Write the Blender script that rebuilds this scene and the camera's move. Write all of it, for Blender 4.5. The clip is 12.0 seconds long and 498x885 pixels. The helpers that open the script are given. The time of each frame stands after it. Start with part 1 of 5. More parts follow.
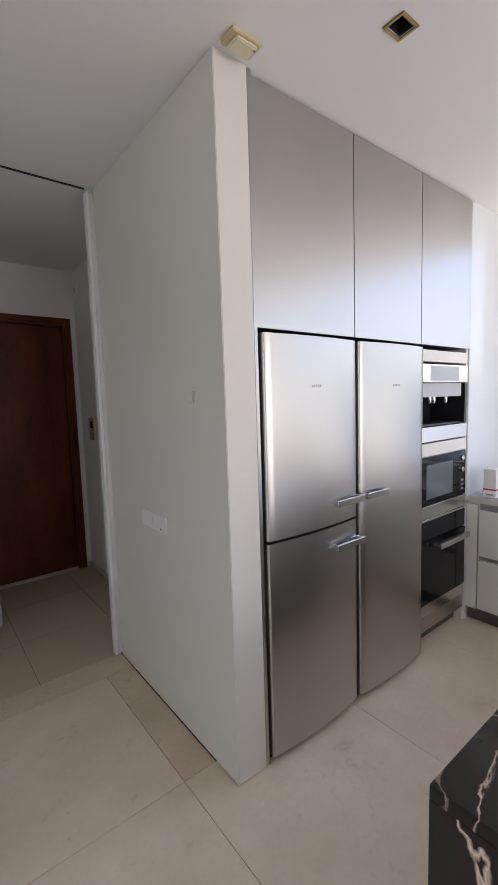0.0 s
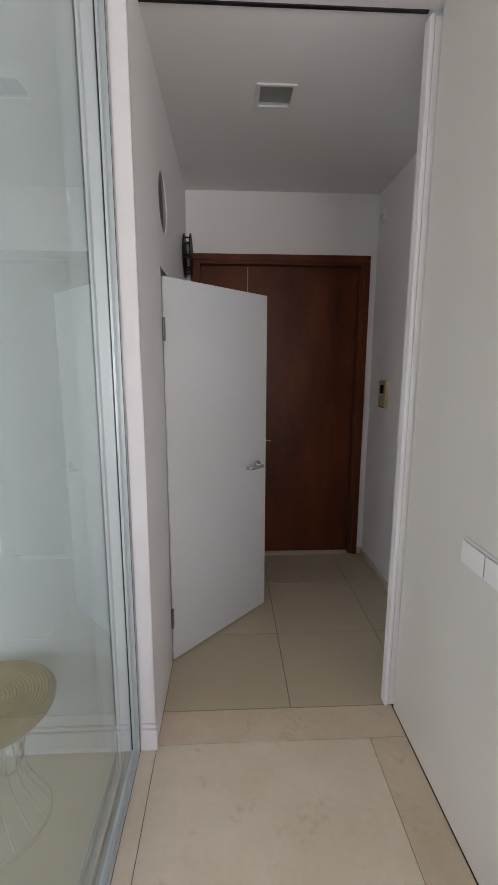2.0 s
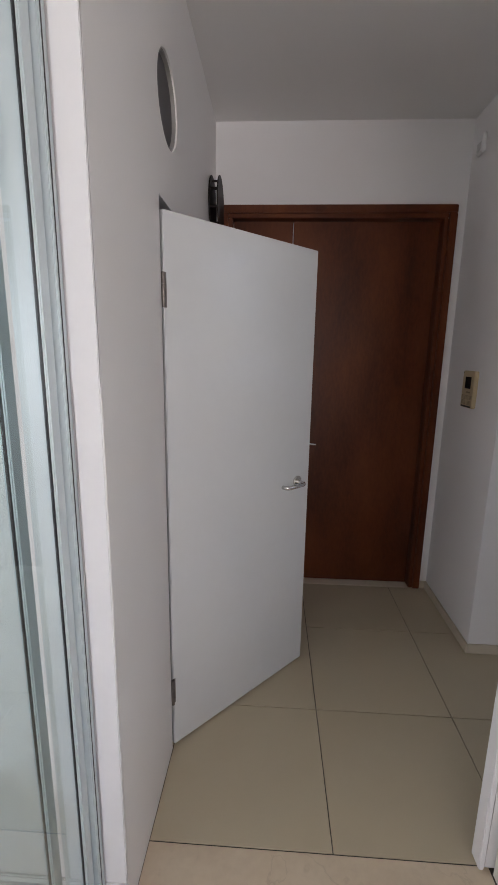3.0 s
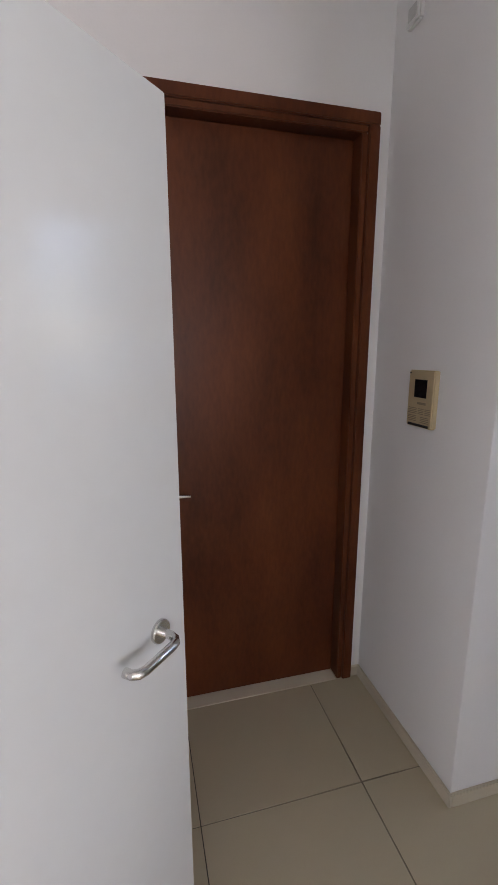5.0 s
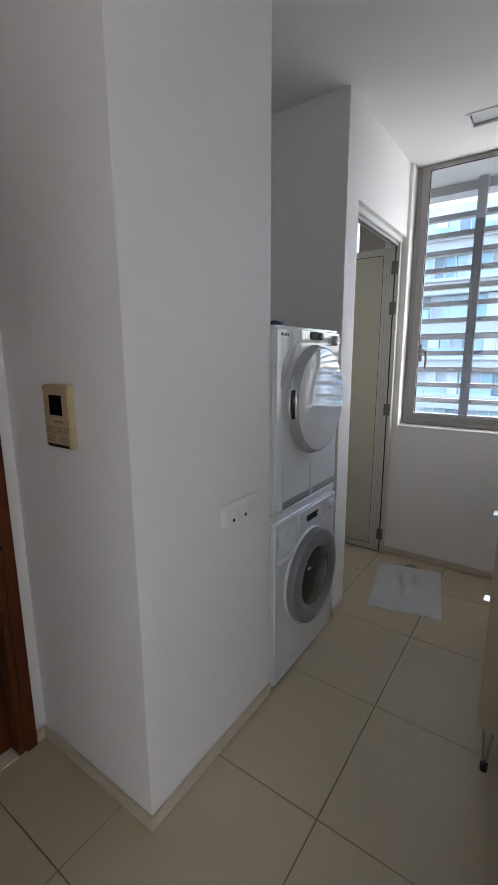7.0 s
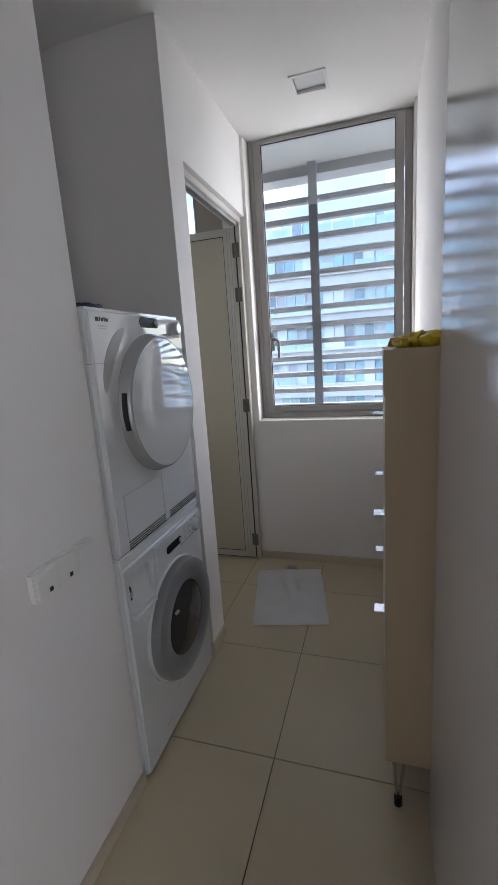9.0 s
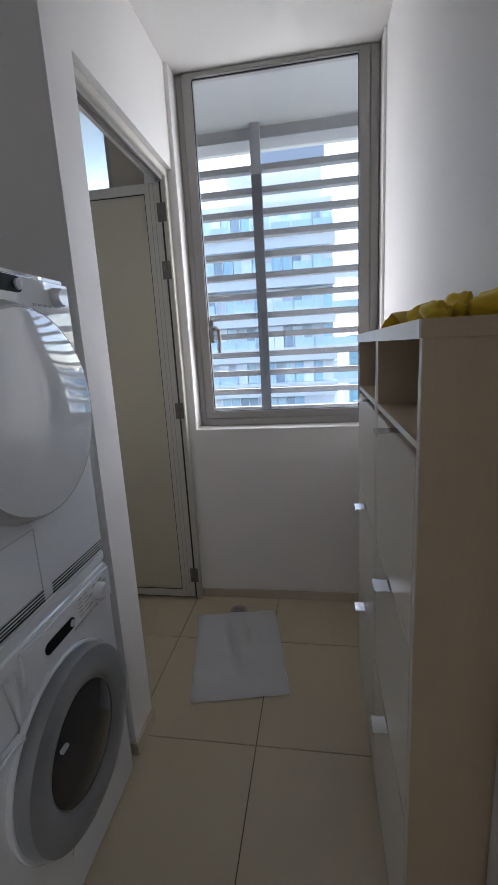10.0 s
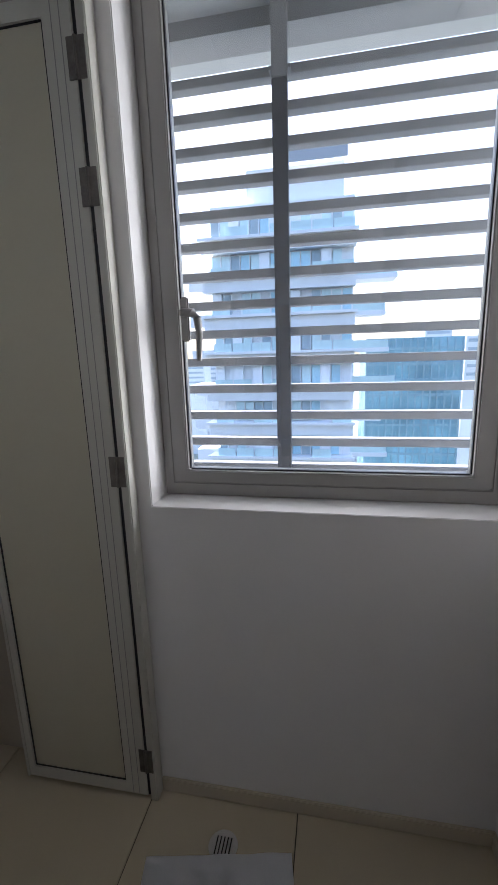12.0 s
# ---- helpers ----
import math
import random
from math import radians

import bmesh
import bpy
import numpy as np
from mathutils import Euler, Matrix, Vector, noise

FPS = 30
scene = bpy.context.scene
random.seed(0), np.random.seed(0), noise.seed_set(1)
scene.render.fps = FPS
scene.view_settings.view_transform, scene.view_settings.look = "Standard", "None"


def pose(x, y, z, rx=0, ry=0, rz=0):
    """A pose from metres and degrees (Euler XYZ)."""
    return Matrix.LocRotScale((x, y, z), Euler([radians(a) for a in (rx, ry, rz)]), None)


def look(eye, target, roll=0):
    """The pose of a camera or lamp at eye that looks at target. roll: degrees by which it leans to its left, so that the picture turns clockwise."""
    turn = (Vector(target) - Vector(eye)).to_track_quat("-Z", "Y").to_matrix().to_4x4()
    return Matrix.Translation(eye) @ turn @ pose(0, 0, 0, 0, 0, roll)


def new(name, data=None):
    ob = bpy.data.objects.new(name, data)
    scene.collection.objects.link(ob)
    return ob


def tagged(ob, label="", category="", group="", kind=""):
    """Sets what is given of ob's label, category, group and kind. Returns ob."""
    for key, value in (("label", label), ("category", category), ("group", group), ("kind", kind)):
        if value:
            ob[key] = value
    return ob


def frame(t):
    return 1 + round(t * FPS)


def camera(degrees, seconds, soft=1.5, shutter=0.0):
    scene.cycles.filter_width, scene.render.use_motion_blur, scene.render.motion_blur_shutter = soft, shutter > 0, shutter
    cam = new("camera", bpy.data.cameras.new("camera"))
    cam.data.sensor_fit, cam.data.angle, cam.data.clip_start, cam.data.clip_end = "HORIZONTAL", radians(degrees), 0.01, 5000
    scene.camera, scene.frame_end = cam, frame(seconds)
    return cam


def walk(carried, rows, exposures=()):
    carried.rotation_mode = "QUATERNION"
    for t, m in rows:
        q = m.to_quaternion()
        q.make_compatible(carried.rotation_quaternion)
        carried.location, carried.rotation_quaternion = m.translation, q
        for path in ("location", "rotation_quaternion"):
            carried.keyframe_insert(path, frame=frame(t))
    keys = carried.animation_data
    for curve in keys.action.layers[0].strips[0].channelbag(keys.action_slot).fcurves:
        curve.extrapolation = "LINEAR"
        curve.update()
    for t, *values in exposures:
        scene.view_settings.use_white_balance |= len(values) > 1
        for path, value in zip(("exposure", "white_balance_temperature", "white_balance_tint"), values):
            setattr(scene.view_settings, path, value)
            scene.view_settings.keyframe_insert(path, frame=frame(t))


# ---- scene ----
cam = camera(60.3, 12.0, soft=1.0)
PATH = [
    (0, (0.332, 0.4, 1.622), (1.565, 1.962, 1.421), -1.8),
    (0.5, (0.341, 0.516, 1.605), (1.326, 2.24, 1.37), -1.2),
    (1, (0.357, 0.757, 1.587), (1.051, 2.611, 1.307), -0.7),
    (1.5, (0.396, 0.993, 1.578), (0.786, 2.928, 1.255), -1.1),
    (2, (0.513, 1.253, 1.601), (0.606, 3.219, 1.247), 0.2),
    (2.5, (0.57, 1.56, 1.588), (0.47, 3.521, 1.21), 0.6),
    (2.7, (0.562, 1.711, 1.575), (0.454, 3.669, 1.184), 0.9),
    (4.3, (0.627, 2.704, 1.572), (0.605, 4.654, 1.131), -0.6),
    (4.5, (0.634, 2.8, 1.57), (0.692, 4.75, 1.129), -0.2),
    (5, (0.671, 3.054, 1.564), (1.164, 4.947, 1.146), -0.1),
    (5.5, (0.731, 3.153, 1.582), (1.538, 4.933, 1.159), -0.0),
    (6, (0.807, 3.153, 1.589), (1.882, 4.784, 1.164), 0.0),
    (6.5, (0.855, 3.129, 1.587), (2.274, 4.477, 1.175), -0.2),
    (7, (0.884, 3.097, 1.581), (2.489, 4.222, 1.186), -0.3),
    (7.2, (0.898, 3.083, 1.574), (2.56, 4.127, 1.191), -0.5),
    (8.8, (1.226, 3.147, 1.539), (3.073, 3.795, 1.126), -3.2),
    (9, (1.289, 3.203, 1.541), (3.156, 3.79, 1.128), -3.9),
    (9.5, (1.514, 3.281, 1.538), (3.438, 3.624, 1.111), -5.0),
    (10, (1.86, 3.337, 1.495), (3.787, 3.66, 1.067), -3.2),
    (10.5, (2.154, 3.392, 1.512), (4.084, 3.684, 1.074), -2.7),
    (11, (2.47, 3.468, 1.522), (4.41, 3.689, 1.091), -2.6),
    (11.5, (2.752, 3.483, 1.514), (4.694, 3.698, 1.085), -2.4),
    (12, (3.058, 3.5, 1.504), (4.976, 3.881, 1.085), -1.8),
]
EXPOSURE = [
    (0, 1.2, 6400, 22), (1.0, 1.52, 6600, 22), (1.5, 1.7, 6550, 22), (2.5, 2.03, 6430, 23), (4.5, 2.45, 6450, 23), (5.0, 2.85, 6370, 23), (5.5, 3.2, 6330, 23),
    (6.0, 3.3, 6300, 22), (6.5, 3.0, 6270, 21), (7.2, 2.5, 6270, 19), (9.0, 2.45, 6330, 21), (9.5, 2.38, 6300, 21), (10.5, 2.12, 6230, 21), (12.0, 1.88, 6150, 21),
]
walk(cam, [(t, look(eye, target, roll)) for t, eye, target, roll in PATH], EXPOSURE)

# ---- world and light ----
world = bpy.data.worlds.new("world")
scene.world = world
world.use_nodes = True
_wn = world.node_tree.nodes
_sky = _wn.new("ShaderNodeTexSky")
_sky.sky_type = 'NISHITA'
_sky.sun_disc = False
_sky.sun_elevation = radians(60)
_sky.sun_rotation = radians(64)
_sky.dust_density = 2.0
_bg = _wn["Background"]
_bg.inputs["Strength"].default_value = 0.15
world.node_tree.links.new(_sky.outputs["Color"], _bg.inputs["Color"])

_sun = new("sun", bpy.data.lights.new("sun", "SUN"))
_sun.data.energy, _sun.data.angle, _sun.data.color = 4.5, radians(0.5), (1.0, 0.95, 0.88)
_sun.matrix_world = look((45, 22, 86.8), (0, 0, 0))


def window_lamp(name, eye, target, w, h, power, col=(0.93, 0.97, 1.0), spread=180):
    la = bpy.data.lights.new(name, "AREA")
    la.shape, la.size, la.size_y, la.energy, la.color = 'RECTANGLE', w, h, power, col
    la.spread = radians(spread)
    ob = new(name, la)
    ob.matrix_world = look(eye, target)
    return ob


window_lamp("kitchen_window_light", (4.06, -0.8, 1.94), (0, -0.8, 1.9), 4.7, 1.8, 4.5, (0.93, 0.965, 1.0))
window_lamp("living_window_light", (2.2, -4.15, 1.4), (2.2, 0, 1.4), 3.0, 2.2, 29, (1.0, 0.97, 0.93))
# added lamp, never in view, that lights partition and pier from the west
window_lamp("dining_west_fill", (-3.64, -1.3, 1.4), (0, -1.3, 1.4), 3.6, 2.2, 20, (1.0, 0.97, 0.93))
# added fills out of view on the ledge, in place of skylight through the louvres
window_lamp("ledge_north_fill", (5.02, 4.85, 1.65), (3.8, 3.5, 1.1), 0.75, 1.7, 3.2, (0.96, 0.98, 0.93), 110)
window_lamp("ledge_south_fill", (5.02, 2.22, 1.65), (3.8, 3.55, 1.1), 0.75, 1.7, 4.8, (0.96, 0.98, 0.93), 110)
window_lamp("bathroom_window_light", (4.36, 4.8, 2.53), (3.0, 4.8, 2.4), 0.72, 0.5, 0.12)

# ---- materials ----


def mat(name, col, rough=0.5, metal=0.0, var=0.05, scale=2.5, fine=90.0, bump=0.03, stretch=(1, 1, 1), dark=None, coat=0.0, rvar=0.08, trans=0.0, ior=1.45):
    """Principled paint with variation at two scales and a fine relief, in world metres."""
    m = bpy.data.materials.new(name)
    m.use_nodes = True
    n, l = m.node_tree.nodes, m.node_tree.links
    p = n["Principled BSDF"]
    geo = n.new("ShaderNodeNewGeometry")
    mp = n.new("ShaderNodeMapping")
    mp.inputs["Scale"].default_value = stretch
    l.new(geo.outputs["Position"], mp.inputs["Vector"])
    big, small = n.new("ShaderNodeTexNoise"), n.new("ShaderNodeTexNoise")
    big.inputs["Scale"].default_value, big.inputs["Detail"].default_value = scale, 5
    small.inputs["Scale"].default_value, small.inputs["Detail"].default_value = fine, 4
    for t in (big, small):
        l.new(mp.outputs["Vector"], t.inputs["Vector"])
    mix = n.new("ShaderNodeMix")
    mix.data_type = 'RGBA'
    d = dark or tuple(c * (1 - 2.2 * var) for c in col)
    mix.inputs["A"].default_value = (*d, 1)
    mix.inputs["B"].default_value = (*(min(1, c * (1 + 0.6 * var)) for c in col), 1)
    add = n.new("ShaderNodeMath")
    add.operation = 'MULTIPLY_ADD'
    l.new(small.outputs["Fac"], add.inputs[0])
    add.inputs[1].default_value = 0.35
    l.new(big.outputs["Fac"], add.inputs[2])
    rng = n.new("ShaderNodeMapRange")
    rng.inputs["From Min"].default_value, rng.inputs["From Max"].default_value = 0.35, 0.95
    l.new(add.outputs[0], rng.inputs["Value"])
    l.new(rng.outputs[0], mix.inputs["Factor"])
    l.new(mix.outputs["Result"], p.inputs["Base Color"])
    rr = n.new("ShaderNodeMapRange")
    rr.inputs["To Min"].default_value, rr.inputs["To Max"].default_value = max(0.02, rough - rvar * 0.5), min(1, rough + rvar * 0.5)
    l.new(add.outputs[0], rr.inputs["Value"])
    l.new(rr.outputs[0], p.inputs["Roughness"])
    p.inputs["Metallic"].default_value = metal
    p.inputs["Coat Weight"].default_value = coat
    p.inputs["Coat Roughness"].default_value = 0.08
    p.inputs["Transmission Weight"].default_value = trans
    p.inputs["IOR"].default_value = ior
    if bump:
        b = n.new("ShaderNodeBump")
        b.inputs["Strength"].default_value, b.inputs["Distance"].default_value = min(1, bump * 5), 0.002
        l.new(small.outputs["Fac"], b.inputs["Height"])
        l.new(b.outputs[0], p.inputs["Normal"])
    return m


def vein_marble(name, base, dark, vein, rough, vscale=1.2, width=0.02, fleck=None, amount=1.0, gate_at=0.48):
    """Stone: cloudy ground with thin broken veins along the zero line of a warped noise."""
    m = mat(name, base, rough=rough, var=0.1, scale=3.5, fine=40, bump=0.004, dark=dark, rvar=0.1)
    n, l = m.node_tree.nodes, m.node_tree.links
    p = n["Principled BSDF"]
    src = p.inputs["Base Color"].links[0].from_socket
    geo = n.new("ShaderNodeNewGeometry")
    oi = n.new("ShaderNodeObjectInfo")
    off = n.new("ShaderNodeVectorMath")
    off.operation = 'MULTIPLY_ADD'
    off.inputs[1].default_value = (7, 7, 7)
    l.new(oi.outputs["Random"], off.inputs[0])
    l.new(geo.outputs["Position"], off.inputs[2])
    v = n.new("ShaderNodeTexNoise")
    v.inputs["Scale"].default_value, v.inputs["Detail"].default_value, v.inputs["Distortion"].default_value = vscale, 6, 0.9
    l.new(off.outputs[0], v.inputs["Vector"])
    s = n.new("ShaderNodeMath")
    s.operation = 'SUBTRACT'
    s.inputs[1].default_value = 0.5
    l.new(v.outputs["Fac"], s.inputs[0])
    a = n.new("ShaderNodeMath")
    a.operation = 'ABSOLUTE'
    l.new(s.outputs[0], a.inputs[0])
    r = n.new("ShaderNodeMapRange")
    r.inputs["From Min"].default_value, r.inputs["From Max"].default_value = 0.0, width
    r.inputs["To Min"].default_value, r.inputs["To Max"].default_value = 1.0, 0.0
    l.new(a.outputs[0], r.inputs["Value"])
    gate = n.new("ShaderNodeTexNoise")
    gate.inputs["Scale"].default_value = 2.3
    l.new(off.outputs[0], gate.inputs["Vector"])
    g = n.new("ShaderNodeMapRange")
    g.inputs["From Min"].default_value, g.inputs["From Max"].default_value = gate_at, gate_at + 0.12
    g.inputs["To Max"].default_value = amount
    l.new(gate.outputs["Fac"], g.inputs["Value"])
    mu = n.new("ShaderNodeMath")
    mu.operation = 'MULTIPLY'
    l.new(r.outputs[0], mu.inputs[0])
    l.new(g.outputs[0], mu.inputs[1])
    mix = n.new("ShaderNodeMix")
    mix.data_type = 'RGBA'
    l.new(mu.outputs[0], mix.inputs["Factor"])
    l.new(src, mix.inputs["A"])
    mix.inputs["B"].default_value = (*vein, 1)
    l.new(mix.outputs["Result"], p.inputs["Base Color"])
    if fleck:
        sp = n.new("ShaderNodeTexNoise")
        sp.inputs["Scale"].default_value, sp.inputs["Detail"].default_value = 26, 3
        l.new(off.outputs[0], sp.inputs["Vector"])
        pt = n.new("ShaderNodeTexNoise")
        pt.inputs["Scale"].default_value, pt.inputs["Detail"].default_value = 5, 6
        l.new(off.outputs[0], pt.inputs["Vector"])
        sum_ = n.new("ShaderNodeMath")
        sum_.operation = 'ADD'
        l.new(sp.outputs["Fac"], sum_.inputs[0])
        l.new(pt.outputs["Fac"], sum_.inputs[1])
        pr = n.new("ShaderNodeMapRange")
        pr.inputs["From Min"].default_value, pr.inputs["From Max"].default_value = 1.17, 1.40
        pr.inputs["To Max"].default_value = 0.38
        l.new(sum_.outputs[0], pr.inputs["Value"])
        mx = n.new("ShaderNodeMix")
        mx.data_type = 'RGBA'
        l.new(pr.outputs[0], mx.inputs["Factor"])
        l.new(mix.outputs["Result"], mx.inputs["A"])
        mx.inputs["B"].default_value = (*fleck, 1)
        l.new(mx.outputs["Result"], p.inputs["Base Color"])
    return m


def glass(name, col=(0.93, 0.98, 0.96), rough=0.0):
    m = bpy.data.materials.new(name)
    m.use_nodes = True
    p = m.node_tree.nodes["Principled BSDF"]
    p.inputs["Base Color"].default_value = (*col, 1)
    p.inputs["Roughness"].default_value = rough
    p.inputs["Transmission Weight"].default_value = 1.0
    p.inputs["IOR"].default_value = 1.45
    return m


WALL = mat("white_wall_paint", (0.83, 0.815, 0.805), 0.55, var=0.02, scale=1.6, fine=140, bump=0.03)
PANEL = mat("cream_lacquer_panel", (0.675, 0.655, 0.60), 0.3, var=0.02, scale=1.2, fine=60, bump=0.006)
CEIL = mat("ceiling_paint", (0.84, 0.83, 0.815), 0.7, var=0.02, scale=1.1, fine=120, bump=0.02)
TRIM = mat("white_gloss_trim", (0.79, 0.79, 0.79), 0.3, var=0.02, fine=60, bump=0.006)
GLOSS = mat("white_gloss_sliding_panel", (0.74, 0.735, 0.725), 0.06, var=0.02, fine=230, bump=0.02, rvar=0.04)
MARBLE = vein_marble("cream_marble", (0.79, 0.71, 0.575), (0.69, 0.59, 0.45), (0.45, 0.36, 0.26), 0.3, 2.2, 0.008, fleck=(0.44, 0.33, 0.22), amount=0.14)
MARBLEB = vein_marble("beige_border_marble", (0.72, 0.61, 0.465), (0.60, 0.48, 0.345), (0.36, 0.27, 0.18), 0.32, 3.0, 0.01, fleck=(0.36, 0.25, 0.15), amount=0.25)
TILE = mat("greige_porcelain", (0.563, 0.488, 0.350), 0.36, var=0.035, scale=2.0, fine=220, bump=0.004)
TILE.node_tree.nodes["Principled BSDF"].inputs["Specular IOR Level"].default_value = 0.3
GROUT = mat("dark_grout", (0.12, 0.105, 0.085), 0.9, var=0.15, fine=200)
BLACKM = vein_marble("black_marble", (0.022, 0.018, 0.017), (0.012, 0.01, 0.01), (0.72, 0.58, 0.46), 0.1, 3.2, 0.015, gate_at=0.34)
BLACKM.node_tree.nodes["Principled BSDF"].inputs["Specular IOR Level"].default_value = 0.3
STEEL = mat("brushed_steel", (0.50, 0.488, 0.465), 0.32, metal=1, var=0.012, scale=1.5, fine=40, bump=0.0, stretch=(1, 1, 0.2), rvar=0.0)
STEELH = mat("polished_steel", (0.66, 0.65, 0.63), 0.2, metal=1, var=0.03, fine=300, bump=0.002)
ALU = mat("grey_aluminium", (0.33, 0.32, 0.305), 0.42, metal=0.35, var=0.03, fine=160, bump=0.004)
ALUL = mat("silver_aluminium", (0.60, 0.67, 0.69), 0.35, metal=0.35, var=0.03, fine=160, bump=0.004)
WOOD = mat("dark_mahogany", (0.150, 0.042, 0.014), 0.36, var=0.2, scale=3.0, fine=46, bump=0.006, stretch=(1.6, 1.6, 0.55), dark=(0.056, 0.016, 0.008), rvar=0.2)
WOOD.node_tree.nodes["Principled BSDF"].inputs["Specular IOR Level"].default_value = 0.2
DOORW = mat("white_door_paint", (0.62, 0.635, 0.635), 0.13, var=0.02, scale=1.4, fine=26, bump=0.014)
CREAMF = mat("cream_laminate", (0.70, 0.66, 0.575), 0.38, var=0.03, scale=1.5, fine=120, bump=0.004)
BEIGE = mat("beige_birch_laminate", (0.62, 0.50, 0.35), 0.5, var=0.05, scale=2, fine=60, stretch=(6, 6, 0.6), bump=0.006)
APPL = mat("white_enamel", (0.74, 0.77, 0.80), 0.025, var=0.015, fine=200, bump=0.0, rvar=0.01, coat=1.0)
APPL.node_tree.nodes["Principled BSDF"].inputs["Specular IOR Level"].default_value = 0.6
APPL.node_tree.nodes["Principled BSDF"].inputs["Coat Roughness"].default_value = 0.02
SILVERP = mat("silver_plastic", (0.45, 0.46, 0.475), 0.35, metal=0.0, var=0.03, fine=120, bump=0.003)
DARK = mat("black_plastic", (0.018, 0.018, 0.02), 0.3, var=0.1, fine=120, bump=0.003)
BLKGLASS = mat("black_oven_glass", (0.009, 0.0095, 0.011), 0.05, var=0.1, bump=0.0, rvar=0.02)
BLKGLASS.node_tree.nodes["Principled BSDF"].inputs["Specular IOR Level"].default_value = 0.22
LCD = mat("dark_display_window", (0.012, 0.012, 0.014), 0.35, var=0.05, bump=0.0)
LCD.node_tree.nodes["Principled BSDF"].inputs["Specular IOR Level"].default_value = 0.1
DRUM = mat("smoked_bowl", (0.045, 0.045, 0.047), 0.12, var=0.1, bump=0.0)
WHITEP = mat("white_plastic", (0.80, 0.795, 0.78), 0.3, var=0.02, fine=120, bump=0.003)
YELLOWP = mat("aged_cream_plastic", (0.62, 0.52, 0.31), 0.4, var=0.06, fine=100, bump=0.004)
GOLDP = mat("gold_plastic", (0.58, 0.47, 0.29), 0.35, metal=0.25, var=0.05, fine=100, bump=0.003)
BRASS = mat("aged_brass", (0.45, 0.33, 0.14), 0.35, metal=0.9, var=0.08, fine=100)
TERRY = mat("white_terry", (0.94, 0.945, 0.96), 0.95, var=0.04, scale=6, fine=160, bump=0.004)
YCLOTH = mat("yellow_plastic_bag", (0.85, 0.61, 0.035), 0.4, var=0.12, scale=9, fine=60, bump=0.03)
RATTAN = mat("woven_rattan", (0.70, 0.55, 0.34), 0.75, var=0.16, scale=18, fine=150, bump=0.12)
WIRE = mat("cream_wire", (0.68, 0.64, 0.55), 0.4, var=0.04)
IRON = mat("dark_iron", (0.035, 0.026, 0.022), 0.5, metal=0.6, var=0.15, fine=80)
THRESH = mat("lit_threshold_stone", (0.78, 0.70, 0.57), 0.32, var=0.04, fine=150, bump=0.004)
HINGE = mat("tarnished_steel", (0.20, 0.18, 0.165), 0.42, metal=0.7, var=0.2, scale=30, fine=200)
SKIRT = mat("greige_skirting", (0.60, 0.53, 0.415), 0.35, var=0.04, fine=150, bump=0.004)
COUNTER = mat("grey_stone_counter", (0.52, 0.50, 0.47), 0.25, var=0.05, scale=12, fine=150)
DRAWER = mat("white_drawer_front", (0.74, 0.72, 0.67), 0.3, var=0.02, fine=100, bump=0.003)
SPLASH = mat("pale_splashback", (0.70, 0.73, 0.74), 0.12, var=0.02, bump=0.0)
KICK = mat("brown_plinth", (0.12, 0.10, 0.085), 0.45, var=0.08)
CONC = mat("tower_white_cladding", (0.90, 0.91, 0.92), 0.5, var=0.04, scale=0.4, fine=6)
TGLASS = mat("tower_blue_glazing", (0.50, 0.76, 0.86), 0.3, var=0.18, scale=0.35, fine=4, bump=0.0)
BGLASS = mat("deep_blue_curtain_wall", (0.22, 0.44, 0.55), 0.25, var=0.3, scale=0.12, fine=2, bump=0.0)
# air haze over the far blocks is mixed into this pale blue-grey
HAZE = mat("distant_tower_haze", (0.55, 0.60, 0.66), 0.7, var=0.08, scale=0.05, fine=1)
GROUND = mat("city_ground", (0.38, 0.38, 0.36), 0.9, var=0.3, scale=0.02, fine=0.4, dark=(0.17, 0.22, 0.14))
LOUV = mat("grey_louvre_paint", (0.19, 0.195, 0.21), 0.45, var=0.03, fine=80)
LOUVD = mat("dark_post_grey", (0.06, 0.063, 0.072), 0.5, var=0.05, fine=80)
DIFF = mat("frosted_light_glass", (0.36, 0.38, 0.36), 0.3, var=0.05)
STORE = mat("warm_store_wall", (0.50, 0.33, 0.18), 0.7, var=0.08)
BATH = mat("bath_wall_tile", (0.40, 0.35, 0.29), 0.35, var=0.06)
INK = mat("grey_print", (0.30, 0.25, 0.17), 0.6, var=0.05)
RED = mat("red_print", (0.55, 0.03, 0.03), 0.5, var=0.05)
BLUEC = mat("navy_hose", (0.03, 0.045, 0.12), 0.45, var=0.1)
HGREY = mat("dark_grey_handle", (0.30, 0.295, 0.285), 0.4, metal=0.3, var=0.03)
HATCH = mat("brown_hatch", (0.085, 0.07, 0.06), 0.45, var=0.1, fine=90)
PANE = glass("clear_glass")
PANEG = glass("green_tinted_glass", (0.80, 0.885, 0.885))
FROST = glass("frosted_glass", (0.50, 0.64, 0.70), 0.55)
CLEARP = mat("milky_clear_plastic", (0.74, 0.73, 0.69), 0.2, var=0.03, bump=0.0, trans=0.2)

# ---- mesh helpers ----


def box(bm, x0, x1, y0, y1, z0, z1, m=None):
    vs = [bm.verts.new((x, y, z)) for x in (x0, x1) for y in (y0, y1) for z in (z0, z1)]
    if m is not None:
        for v in vs:
            v.co = m @ v.co
    for q in ((0, 1, 3, 2), (4, 6, 7, 5), (0, 4, 5, 1), (2, 3, 7, 6), (0, 2, 6, 4), (1, 5, 7, 3)):
        bm.faces.new([vs[i] for i in q])
    return vs


